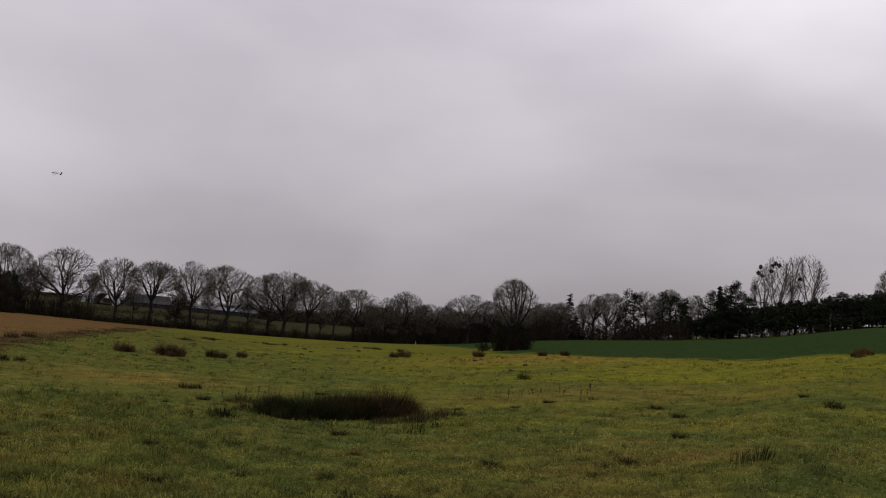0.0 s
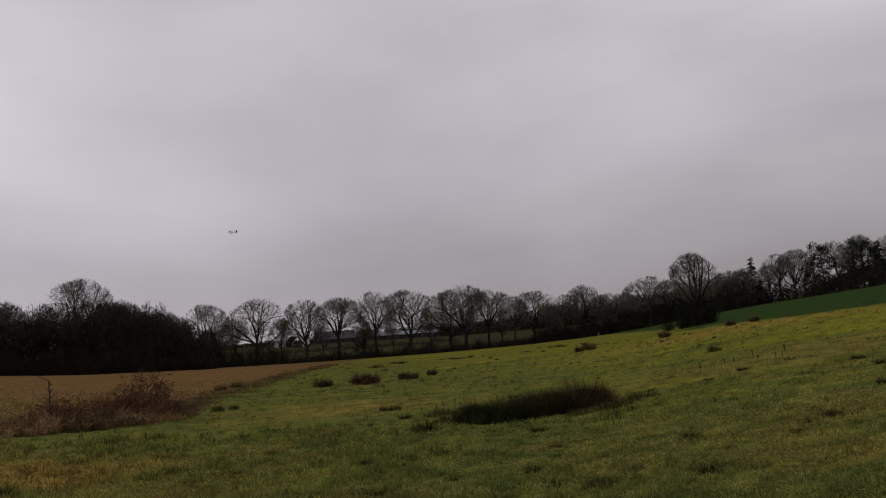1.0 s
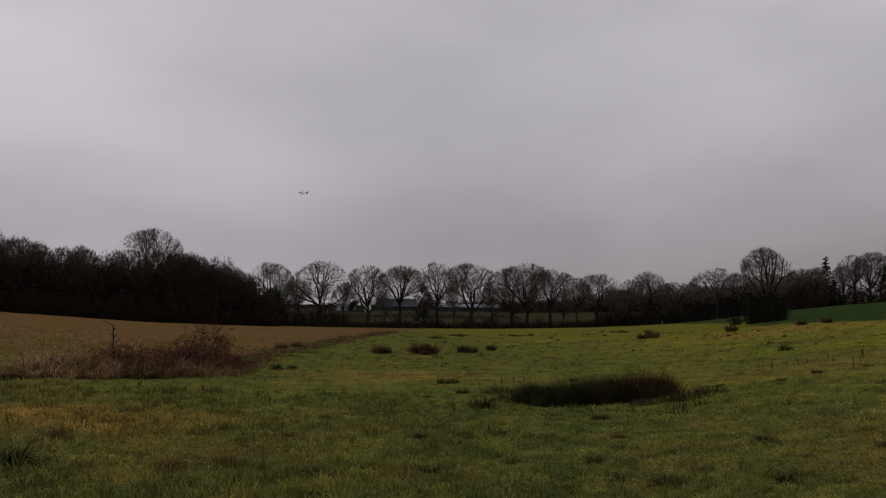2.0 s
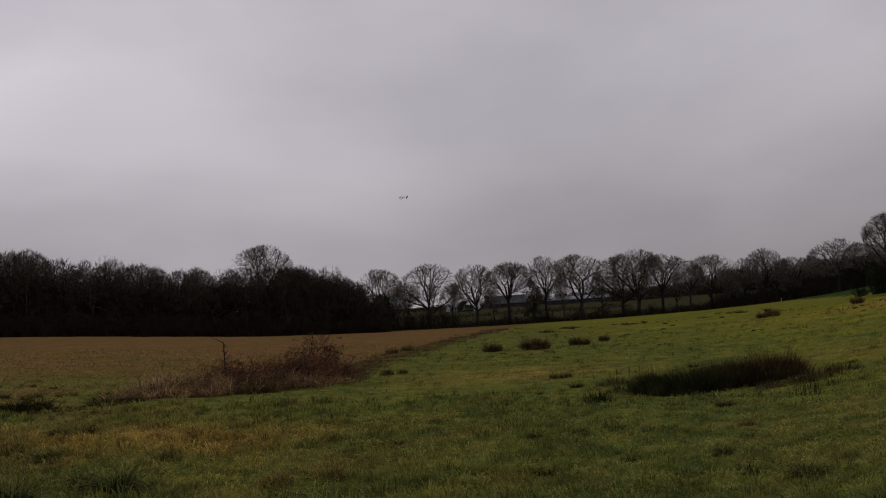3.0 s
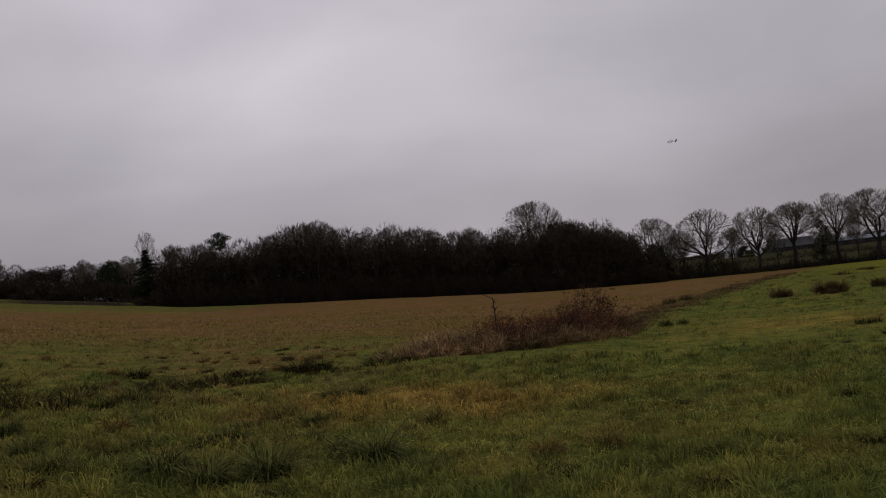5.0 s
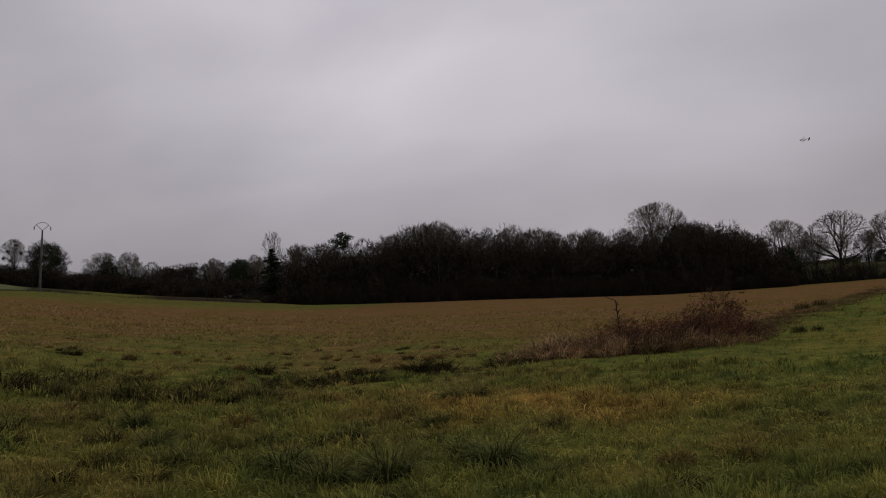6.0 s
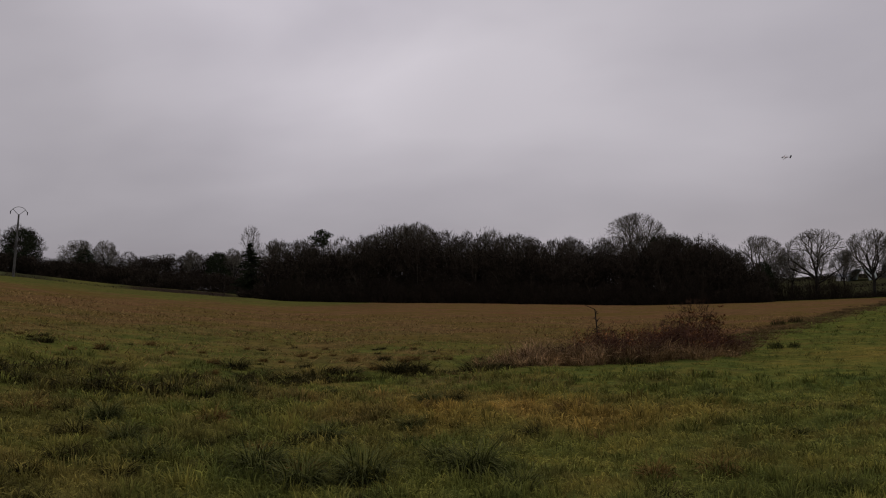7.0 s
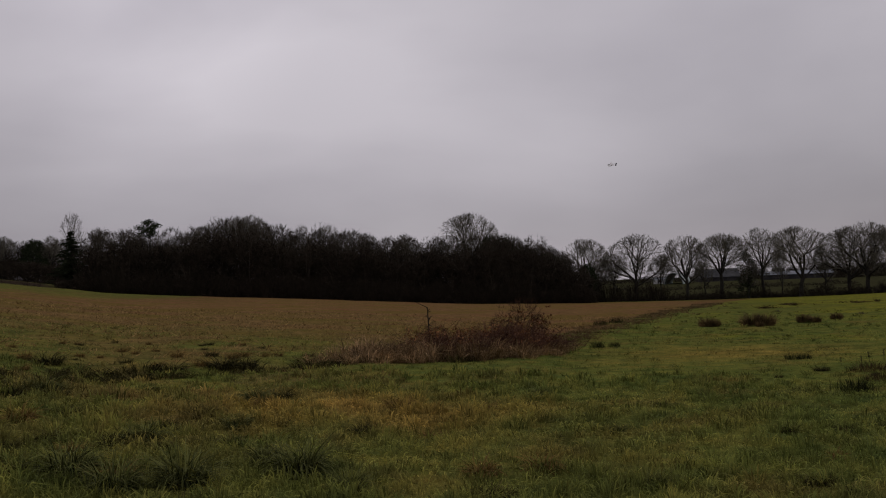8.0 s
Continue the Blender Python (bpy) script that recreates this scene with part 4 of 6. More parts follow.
rush_bed()
low_rush = tuft("rush_tuft", "low tuft of withered brown rushes beside the rush bed", "rushes", 420, 0.42, 0.30, 0.010, M_DRYRUSH, 0.7)
sow(low_rush, [(7.6, 16.0, 1.0), (7.1, 15.7, 0.8), (8.2, 16.5, 0.9), (4.7, 19.9, 0.9), (5.5, 20.4, 0.7), (6.6, 15.9, 0.7), (4.35, 17.9, 0.7)], "low rush tufts by the bed")
sparse = tuft("rush_sprig", "sparse upright rush stems in short grass", "rushes", 40, 0.16, 0.34, 0.009, M_RUSH, 0.35)
sow(sparse, [(6.2, 14.0, 1.0), (6.4, 13.8, 0.9), (6.7, 14.6, 0.9), (5.8, 14.7, 0.8), (7.0, 14.3, 0.9), (8.25, 7.6, 1.1), (8.4, 7.8, 0.9), (8.1, 7.8, 0.8), (3.5, 16.3, 1.1),
             (3.3, 16.5, 0.9), (3.7, 16.2, 0.9), (2.9, 16.3, 0.8)], "sparse rush sprigs")
green_tuft = tuft("rush_tuft", "dark green tuft of rushes in the meadow", "rushes", 260, 0.26, 0.36, 0.010, M_RUSH, 0.6)
sow(green_tuft, [(3.5, 16.1, 0.9), (4.1, 24.1, 0.7), (4.4, 24.3, 0.6), (-0.4, 30.3, 0.9), (0.1, 30.6, 0.7), (0.5, 52.0, 1.4), (-0.3, 50.0, 1.4), (14.4, 12.4, 0.7), (16.9, 29.2, 1.0)],
    "green rush tufts")
mound = tuft("rush_tuft", "rounded olive-brown tuft of rushes far out in the meadow", "rushes", 1100, 0.42, 0.74, 0.012, M_DITCHGRASS, 0.95, stiff=0.28)
sow(mound, [(4.6, 46.9, 0.8), (4.9, 46.7, 0.65), (6.2, 44.2, 1.0), (6.75, 44.0, 0.95), (6.4, 43.2, 0.4), (8.8, 46.2, 0.7), (9.2, 45.8, 0.55), (10.9, 49.2, 0.6), (27.4, 67.4, 1.0),
            (26.2, 66.5, 0.8), (30.7, 61.2, 0.9), (35.3, 31.1, 0.6), (36.3, 31.6, 0.7), (34.6, 30.6, 0.5), (33.0, 56.0, 0.7), (34.5, 55.5, 0.7)], "rounded rush tufts")


# dead flower stalks standing in the grass
def dock(name, label):
    root = tagged(new(name), label, "weed")
    h = 0.40
    a = np.array([[0, 0, -0.03], [0, 0, h * 0.5]]); b = np.array([[0.01, 0, h * 0.5], [0.03, 0.01, h]])
    v1, f1 = tubes(a, b, np.array([0.010, 0.008]), np.array([0.008, 0.004]), 5)
    part("stalk", mesh_of("stalk", v1, f1, M_DARKTWIG), root)
    balls = [((0.012 + 0.02 * k / 8, 0, h * (0.45 + 0.07 * k)), (0.045, 0.045, 0.030)) for k in range(8)]
    part("seed_head", mesh_of("seed_head", *leaf_cloud(balls, 900, 0.018), M_DARKTWIG), root)
    return root


stalk = dock("dead_weed", "dark dead dock stalk standing in the grass")
sow(stalk, [(11.5, 20.2, 0.68), (12.2, 20.8, 0.40), (12.7, 21.1, 0.55), (13.4, 21.9, 0.45), (13.9, 21.7, 0.60), (13.6, 21.0, 0.40), (13.4, 19.8, 0.60), (14.1, 20.6, 0.50), (15.2, 22.2, 0.55),
            (12.0, 21.6, 0.35), (14.7, 21.4, 0.65), (4.9, 21.3, 0.50), (5.2, 21.9, 0.55), (5.6, 22.3, 0.60), (4.6, 21.7, 0.45), (5.9, 22.5, 0.50)], "dead dock stalks")


# long low strips of flattened rushes by the far edge
def strip(x, y, ln, turn, h=0.30):
    n = int(2600 * ln / 6)
    u, w = rng.normal(0, ln / 4, n), rng.normal(0, 0.35, n)
    keep = vnoise(u / 0.9, w / 2 + 9, 44) > 0.42
    u, w = u[keep], w[keep]
    n = len(u)
    base = np.stack([u, w, np.full(n, -0.05)], 1)
    tip = base + np.stack([rng.normal(0, 0.25, n), rng.normal(0, 0.25, n), h * rng.uniform(0.2, 1.0, n) * (0.3 + vnoise(u / 0.7, w, 46))], 1)
    v, f = slivers(base, tip, np.full(n, 0.07))
    ob = tagged(new("rush_strip", mesh_of("rush_strip", v, f, M_DRYRUSH)), "low dark strip of rushes across the far meadow", "rushes", "far rush strips", kind="stuff")
    return set_down(ob, x, y, 1.0, turn)


for x, y, ln, turn in ((10.6, 82, 5, 0.1), (9.0, 87, 4, -0.1), (21, 94, 10, 0.05), (28, 92, 9, -0.1), (15.5, 99, 7, 0), (33.5, 74, 10, -0.4), (41, 60, 5, -0.3), (30, 54, 4, -0.4), (24, 103, 3, 0), (35, 96, 4, 0)):
    strip(x, y, ln, turn)

heap = bmesh.new()
bmesh.ops.create_icosphere(heap, subdivisions=2, radius=0.16)
for q in heap.verts:
    q.co.z = q.co.z * 0.5 + 0.02 * math.sin(q.co.x * 40) + 0.015 * math.sin(q.co.y * 55)
molehill = tagged(new("molehill", from_bm("molehill", heap, M_SOIL, True)), "small dark heap of bare soil in the grass", "molehill")
sow(molehill, [(9.0, 60, 1.2), (14.0, 57, 1.1), (18, 63, 1.2), (21, 71, 1.2), (23, 80, 1.4), (12, 71, 1.2), (26, 52, 1.0), (17, 44, 0.8), (29, 83, 1.5), (20, 36, 0.8), (24, 42, 0.9), (11, 39, 0.7)], "molehills")

# ---------------------------------------------------------------- bramble bank
def bramble_bank():
    """Arching red-brown canes over dry grass along the field edge."""
    root = tagged(new("bramble_bank"), "tangled red-brown bramble bank with withered grass along the field edge", "brambles")
    spine = np.array([(-6.8, 22.5), (-5.8, 22.8), (-4.8, 23.6), (-3.9, 24.6), (-3.0, 25.9), (-2.25, 27.5), (-1.7, 29.4)])
    hts = np.array([0.34, 0.52, 0.66, 0.80, 0.72, 0.72, 0.4])

    def along(n, lo=0.0, hi=1.0, half=0.7):
        u = rng.uniform(lo, hi, n) * (len(spine) - 1)
        i = np.clip(u.astype(int), 0, len(spine) - 2)
        p = spine[i] + (spine[i + 1] - spine[i]) * (u - i)[:, None] + rng.normal(0, half * 0.55, (n, 2))
        return p, np.interp(u, np.arange(len(spine)), hts)
    n = 1700
    p, h = along(n, 0.36, 1.0, 0.75)
    base = np.column_stack([p, land(p[:, 0], p[:, 1]) - 0.03])
    t = rng.uniform(0, 6.28, n)
    reach = rng.uniform(0.2, 0.9, n)
    pk = h * rng.uniform(0.35, 1.0, n) * (0.45 + 0.95 * vnoise(p[:, 0] / 0.7, p[:, 1] / 0.7, 53))
    segs_a, segs_b = [], []
    prev = base
    for k in range(1, 5):
        q = k / 4
        cur = base + np.stack([np.cos(t) * reach * q, np.sin(t) * reach * q, pk * np.sin(min(q * 1.9, 2.4)) + 0.03], 1) + rng.normal(0, 0.04, (n, 3))
        segs_a.append(prev); segs_b.append(cur); prev = cur
    a, b = np.concatenate(segs_a), np.concatenate(segs_b)
    part("cane_tangle", mesh_of("cane_tangle", *tubes(a, b, np.full(len(a), 0.0050), np.full(len(a), 0.0035), 3), M_BRAMBLE), root, "arching red-brown bramble canes")
    src = rng.integers(0, len(a), 20000)
    q = a[src] + (b[src] - a[src]) * rng.uniform(0, 1, (20000, 1))
    d = unit(rng.normal(0, 1, (20000, 3)) + [0, 0, 0.4])
    part("twig_tangle", mesh_of("twig_tangle", *slivers(q, q + d * rng.uniform(0.05, 0.18, (20000, 1)), np.full(20000, 0.008)), M_BRAMBLE), root)
    balls = [((x, y, land(x, y) + hh * rng.uniform(0.35, 1.0)), (0.15, 0.15, 0.11)) for (x, y), hh in zip(*along(420, 0.36, 0.98, 0.75))]
    part("foliage", mesh_of("foliage", *leaf_cloud(balls, 460, 0.030), M_LEAFBROWN), root, "withered brown leaves")

    # withered grass and weeds stand in separate mounds along the near side
    def mounds(count, per, lo, hi, half, tall, w, name, mat, label, ahead, splay):
        c, hh = along(count, lo, hi, half)
        c = c + np.array([0.25, -0.40]) * ahead
        tall = tall * rng.uniform(0.45, 1.1, count) * (0.45 + 0.55 * hh)
        k = np.repeat(np.arange(count), per)
        m = len(k)
        ray, q = rng.uniform(0, 2 * np.pi, m), 0.20 * np.sqrt(rng.uniform(0, 1, m))
        foot = c[k] + np.stack([q * np.cos(ray), q * np.sin(ray)], 1)
        base = np.column_stack([foot, land(foot[:, 0], foot[:, 1]) - 0.03])
        ln = tall[k] * rng.uniform(0.35, 1.1, m)
        lean = splay * rng.uniform(0.1, 1.0, m)
        way = ray + rng.normal(0, 0.9, m)
        tip = base + np.stack([np.cos(way) * lean * ln, np.sin(way) * lean * ln, ln * rng.uniform(0.25, 1.0, m)], 1)
        part(name, mesh_of(name, *blades(base, tip, np.full(m, w) * rng.uniform(0.6, 1.4, m), ln * 0.26), mat), root, label)
    mounds(150, 120, 0.06, 0.97, 0.75, 0.62, 0.009, "dry_grass", M_DRYGRASS, "tall straw-coloured withered grass", 0.9, 1.3)
    mounds(90, 100, 0.12, 0.70, 0.85, 0.90, 0.011, "weed_growth", M_PALEWEED, "pale grey-brown stalks of dead weeds", 0.4, 0.9)
    mounds(46, 90, 0.0, 0.95, 0.55, 0.34, 0.012, "dark_grass", M_DITCHDARK, "dark rank grass at the foot of the bank", 1.5, 1.0)


bramble_bank()


def sapling():
    root = tagged(new("dead_sapling"), "thin dead sapling with short broken side shoots", "sapling")
    zs = np.linspace(-0.05, 1.36, 8)
    pts = np.stack([0.012 * np.sin(zs * 3), 0.012 * np.cos(zs * 4), zs], 1)
    part("stem", mesh_of("stem", *tubes(pts[:-1], pts[1:], np.linspace(0.028, 0.018, 7), np.linspace(0.026, 0.013, 7), 6), M_DARKTWIG), root)
    a, b = [pts[-1]], [pts[-1] + np.array([-0.34, 0.05, 0.16])]
    for k in range(26):
        z = rng.uniform(0.6, 1.34)
        t = rng.uniform(0, 6.28)
        l2 = rng.uniform(0.05, 0.14)
        a.append((0.012 * math.sin(z * 3), 0.012 * math.cos(z * 4), z))
        b.append((l2 * math.cos(t), l2 * math.sin(t), z + rng.uniform(-0.02, 0.10)))
    for p, q in zip(a, b):
        part("side_shoot", mesh_of("side_shoot", *tubes(np.array([p]), np.array([q]), np.array([0.012]), np.array([0.006]), 4), M_DARKTWIG), root)
    return root


set_down(sapling(), -4.6, 24.9, 0.94, 0.0)


def hedge_shrub():
    ob = bare_tree("field_shrub", "leafless twiggy shrub with a few withered brown leaves", 9.0, 9.0, 1.0, 0.7, 2, 0.8, 0.05, bark=M_DARKTWIG, twig_mat=M_DOCK, kind_word="bush", girth=0.14, limbs=8, tilt=(8, 66), levels=5, wig=0.24, most=380)
    balls = [((3.3 + rng.normal(0, 0.7), rng.normal(0, 1.2), 4.2 + rng.normal(0, 0.8)), (0.45, 0.45, 0.35)) for _ in range(18)]
    balls += [(rng.normal(0, 2.0, 3) * [1, 1, 0.3] + [0, 0, 5.2], (0.35, 0.35, 0.30)) for _ in range(22)]
    part("foliage", mesh_of("foliage", *leaf_cloud(balls, 60, 0.20), M_LEAFBROWN), ob, "clusters of withered brown leaves")
    return ob


set_down(hedge_shrub(), -2.55, 27.9, 0.18, 0.2)

# rough grass along the ditch and the edge of the brown field
ditch_tuft = tuft("grass_tussock", "dark tussock of rough grass along the ditch", "grass tussock", 220, 0.36, 0.30, 0.011, M_DITCHDARK, 1.0, stiff=0.25, droop=0.5)
for k in range(105):
    u = rng.uniform(0, 1)
    y = 9.0 + 13.5 * u
    x = float(stubble_edge(y)) + 0.25 * math.sin(y * 1.7) + rng.normal(0.15, 0.45) + (0.9 if rng.uniform() < 0.3 else 0)
    o = ditch_tuft if k == 0 else copy_thing(ditch_tuft, Matrix())
    tagged(set_down(o, x, y, rng.uniform(0.5, 1.4)), group="ditch tussocks")
def edge_fringe(count, per):
    """Withered tussocks that run together along the far edge of the brown field."""
    y = 28.5 + 97 * rng.uniform(0, 1, count) ** 1.6
    x = stubble_edge(y) + rng.normal(0, 1, count) * (0.30 + y * 0.006)
    s = rng.uniform(0.3, 0.68, count) * (1 + y * 0.004)
    cx, cy, s = np.repeat(x, per), np.repeat(y, per), np.repeat(s, per)
    n = len(cx)
    t, q = rng.uniform(0, 2 * np.pi, n), 0.5 * s * np.sqrt(rng.uniform(0, 1, n))
    base = np.stack([cx + q * np.cos(t), cy + q * np.sin(t), 0 * cx], 1)
    base[:, 2] = land(base[:, 0], base[:, 1]) - 0.03
    ln = 0.32 * s * rng.uniform(0.35, 1.1, n)
    tip = base + np.stack([np.cos(t) * ln * 0.9, np.sin(t) * ln * 0.6, ln * rng.uniform(0.5, 1.0, n)], 1)
    me = mesh_of("edge_fringe", *slivers(base, tip, 0.026 * s), M_DITCHGRASS)
    return tagged(new("edge_fringe", me), "withered brown fringe of tussocks along the field edge", "grass", kind="stuff")


edge_fringe(420, 80)


# clumps scattered over the near rough ground
def coarse_tussock(label, fan, heart, h, dense):
    """Long arching blades that spill over a dark tight heart."""
    root = tagged(new("grass_tussock"), label, "grass tussock")
    part("blade_fan", mesh_of("blade_fan", *arched(dense, 0.17, h, 0.0075, 1.55, 1.35), fan), root, "long arching blades")
    # heart blades get a darker colour than the fan over them
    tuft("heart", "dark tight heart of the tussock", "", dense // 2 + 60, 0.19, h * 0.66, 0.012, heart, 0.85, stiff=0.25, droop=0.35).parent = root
    return root


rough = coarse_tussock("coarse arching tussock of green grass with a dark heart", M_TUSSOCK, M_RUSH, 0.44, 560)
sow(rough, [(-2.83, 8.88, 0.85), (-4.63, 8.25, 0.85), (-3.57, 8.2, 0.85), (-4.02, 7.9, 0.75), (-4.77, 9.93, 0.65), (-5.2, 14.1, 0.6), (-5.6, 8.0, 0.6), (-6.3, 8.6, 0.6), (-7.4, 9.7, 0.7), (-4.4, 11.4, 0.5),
            (0.2, 9.4, 0.4), (-7.9, 13.2, 0.7), (3.4, 9.3, 0.35), (-0.1, 12.2, 0.35), (5.6, 9.5, 0.4), (-1.27, 16.5, 0.45), (-3.3, 9.3, 0.55), (-2.3, 8.5, 0.5)], "coarse grass tussocks")
rusty = coarse_tussock("low tussock of withered rust-brown grass", M_RUSTGRASS, M_DITCHGRASS, 0.32, 280)
sow(rusty, [(-6.63, 10.68, 0.8), (-1.34, 9.52, 0.65), (-0.84, 9.85, 0.7), (-4.25, 8.3, 0.7), (-3.13, 14.35, 0.75), (-4.9, 13.56, 0.6), (-8.27, 9.41, 0.75), (-5.2, 9.3, 0.5), (-2.2, 11.6, 0.45), (1.9, 10.4, 0.4),
            (-1.9, 14.6, 0.5), (4.5, 11.5, 0.4)], "rusty grass tussocks")
hollow = coarse_tussock("low dark clump of grass", M_DITCHDARK, M_RUSH, 0.25, 230)
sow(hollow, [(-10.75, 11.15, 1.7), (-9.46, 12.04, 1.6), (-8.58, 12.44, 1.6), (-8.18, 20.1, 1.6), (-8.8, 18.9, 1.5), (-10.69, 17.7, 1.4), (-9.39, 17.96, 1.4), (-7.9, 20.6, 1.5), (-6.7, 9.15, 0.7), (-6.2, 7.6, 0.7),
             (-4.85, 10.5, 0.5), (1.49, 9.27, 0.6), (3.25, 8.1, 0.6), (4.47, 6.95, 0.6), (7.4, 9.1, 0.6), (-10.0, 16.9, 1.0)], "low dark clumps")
for k in range(55):
    a, q = radians(rng.uniform(-52, 48)), 6.0 * (26 / 6.0) ** rng.uniform(0, 1)
    o = copy_thing(hollow, Matrix())
    tagged(set_down(o, q * math.sin(a), q * math.cos(a), rng.uniform(0.35, 0.95) * (0.75 if a > 0 else 1.0)), group="low dark clumps")
for k in range(60):
    y = rng.uniform(10, 27)
    x = float(stubble_edge(y)) - 9 * rng.uniform(0, 1) ** 1.5 - 0.4
    o = copy_thing((hollow, rusty, rusty)[k % 3], Matrix())
    tagged(set_down(o, x, y, rng.uniform(0.30, 0.65)), group="clumps beyond the ditch")
for k in range(30):
    x, y = rng.uniform(-9.5, -3.0), rng.uniform(5.6, 12.5)
    o = copy_thing(hollow, Matrix())
    tagged(set_down(o, x, y, rng.uniform(0.4, 0.9)), group="low dark clumps")
for x, y, q, turn in ((-9.5, 11.65, 1.3, 0.4), (-9.2, 11.97, 1.2, 2.1), (-8.95, 12.3, 1.3, 4.0), (-8.1, 12.56, 1.2, 5.2), (-10.2, 11.4, 1.2, 1.3), (-8.92, 14.84, 1.1, 3.1), (-7.6, 12.9, 0.9, 0.9)):
    tagged(set_down(copy_thing(hollow, Matrix()), x, y, q, turn), group="low dark clumps")


def trodden_grass(n):
    """Short grass under and behind the walker, out to where the taller grass begins."""
    r, a = 13 * np.sqrt(rng.uniform(0, 1, n)), rng.uniform(-np.pi, np.pi, n)
    keep = (r < 5.8) | (a < radians(-50)) | (a > radians(62))
    r, a = r[keep], a[keep]
    x, y = r * np.sin(a), r * np.cos(a)
    n = len(x)
    ln = 0.07 * rng.uniform(0.5, 1.4, n)
    t = rng.uniform(0, 2 * np.pi, n)
    base = np.stack([x, y, land(x, y) - 0.01], 1)
    tip = base + np.stack([np.cos(t) * ln, np.sin(t) * ln, ln * rng.uniform(0.3, 1.0, n)], 1)
    me = mesh_of("trodden_grass", *slivers(base, tip, 0.009 * rng.uniform(0.7, 1.5, n)), M_GRASS)
    tone = np.clip(rng.normal(0.5, 0.2, n) + (vnoise(x / 0.3, y / 0.3, 31) - 0.5) * 0.7, 0, 1)
    me.attributes.new("tint", "FLOAT", "POINT").data.foreach_set("value", np.repeat(tone, 3).astype(np.float32))
    for nm, val in zip(ZONES, zones(x, y)):
        me.attributes.new(nm, "FLOAT", "POINT").data.foreach_set("value", np.repeat(val, 3).astype(np.float32))
    return tagged(new("trodden_grass", me), "short trodden meadow grass", "grass", kind="stuff")


trodden_grass(60000)

# ---------------------------------------------------------------- field trees
OAKS = Stand([bare_tree("oak_tree", "leafless spreading oak in the far hedgerow", 12.5, 10, 3.0 + 0.3 * k, 3.2 + 0.5 * k, 2, 0.60, 0.034, girth=0.31, limbs=6 + k % 3, tilt=(10, 70 - 3 * k), most=1300, lead=0.50, sweep=0.06, wig=0.14, ratio=0.72, twig_mat=M_PALETWIG)
              for k in range(5)], 12.5, 10)
for az, h, w in ((-0.9, 12.3, 8.5), (2.0, 12.9, 10), (4.9, 12.0, 8), (6.8, 12.2, 10), (9.1, 12.6, 7.4), (11.1, 12.6, 11), (13.6, 12.2, 9.5), (14.5, 12.6, 10), (15.9, 11.3, 9), (17.5, 9.3, 5.5),
                 (18.7, 10.2, 9), (20.6, 9.0, 7), (21.7, 10.2, 7), (23.3, 7.8, 7), (25.6, 9.2, 8.5), (27.0, 8.0, 7)):
    OAKS.put(az, 185 + rng.uniform(-3, 3), h, w * 1.18, "hedgerow oaks")
for az, h, w in ((-0.2, 8.5, 6), (0.7, 9.2, 6), (3.4, 8.8, 5), (5.9, 7.5, 4), (10.1, 8.0, 4), (12.4, 9.0, 4.5), (16.7, 7.5, 5), (19.6, 7.5, 6), (22.5, 7.5, 7), (24.5, 7, 7), (28.5, 7.5, 8), (30.2, 7.6, 8), (31.0, 7.5, 7)):
    OAKS.put(az, 192 + rng.uniform(-2, 4), h, w, "hedgerow oaks", "smaller leafless tree in the far hedgerow")
ivy_oak = bare_tree("ivy_tree", "small leafless tree with an ivy-clad trunk", 6.2, 4.5, 2.2, 2.2, 2, 0.5, 0.035, girth=0.2, levels=5, most=500,
                    ivy=[((0, 0, 2.6), (0.9, 0.9, 0.9)), ((0.3, 0, 4.0), (1.3, 1.3, 1.2)), ((0, 0, 1.2), (0.5, 0.5, 1.2))])
IVIED = Stand([ivy_oak], 6.2, 4.5)
for az, h, w in ((-0.45, 6.6, 5), (8.3, 6.8, 4.6), (19.9, 4.5, 3.6), (23.0, 4.2, 4)):
    IVIED.put(az, 183, h, w, "ivy-clad trees")
FIRS = Stand([pine("pine_tree", "dark evergreen pine with a ragged crown", 10, 6, 1.4), pine("pine_tree", "dark evergreen pine with a ragged crown", 10, 6, 2.0, 26)], 10, 6)
FIRS.put(8.25, 196, 8.3, 5, "", "dark evergreen among the hedgerow oaks")

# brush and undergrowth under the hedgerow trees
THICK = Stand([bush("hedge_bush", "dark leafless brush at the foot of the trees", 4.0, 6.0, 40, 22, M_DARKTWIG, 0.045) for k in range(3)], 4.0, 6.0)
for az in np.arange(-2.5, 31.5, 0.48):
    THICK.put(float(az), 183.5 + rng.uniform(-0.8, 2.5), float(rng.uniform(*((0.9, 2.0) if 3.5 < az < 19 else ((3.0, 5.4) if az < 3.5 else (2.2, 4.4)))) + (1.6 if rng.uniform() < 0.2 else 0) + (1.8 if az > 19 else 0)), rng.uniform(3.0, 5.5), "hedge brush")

# lone tree in the corner of the crop field, thick with ivy
lone = bare_tree("field_tree", "leafless fan-shaped tree with an ivy-dark thicket round its trunk", 6.9, 5.0, 2.6, 1.6, 2, 0.40, 0.017, girth=0.22, limbs=8, tilt=(6, 46), sweep=0.03, wig=0.06, lead=0.62, most=1800, ratio=0.68,
                 twig_mat=M_PALETWIG, leafage=1100, ivy=[((-1.55, 0, 1.1), (0.55, 0.7, 1.35)), ((-1.6, 0, 2.1), (0.45, 0.6, 0.75)), ((1.0, 0, 0.9), (0.8, 0.9, 1.1)), ((-0.3, 0, 1.2), (1.1, 0.9, 1.4)), ((0.6, 0.2, 1.9), (0.9, 0.8, 0.8))])
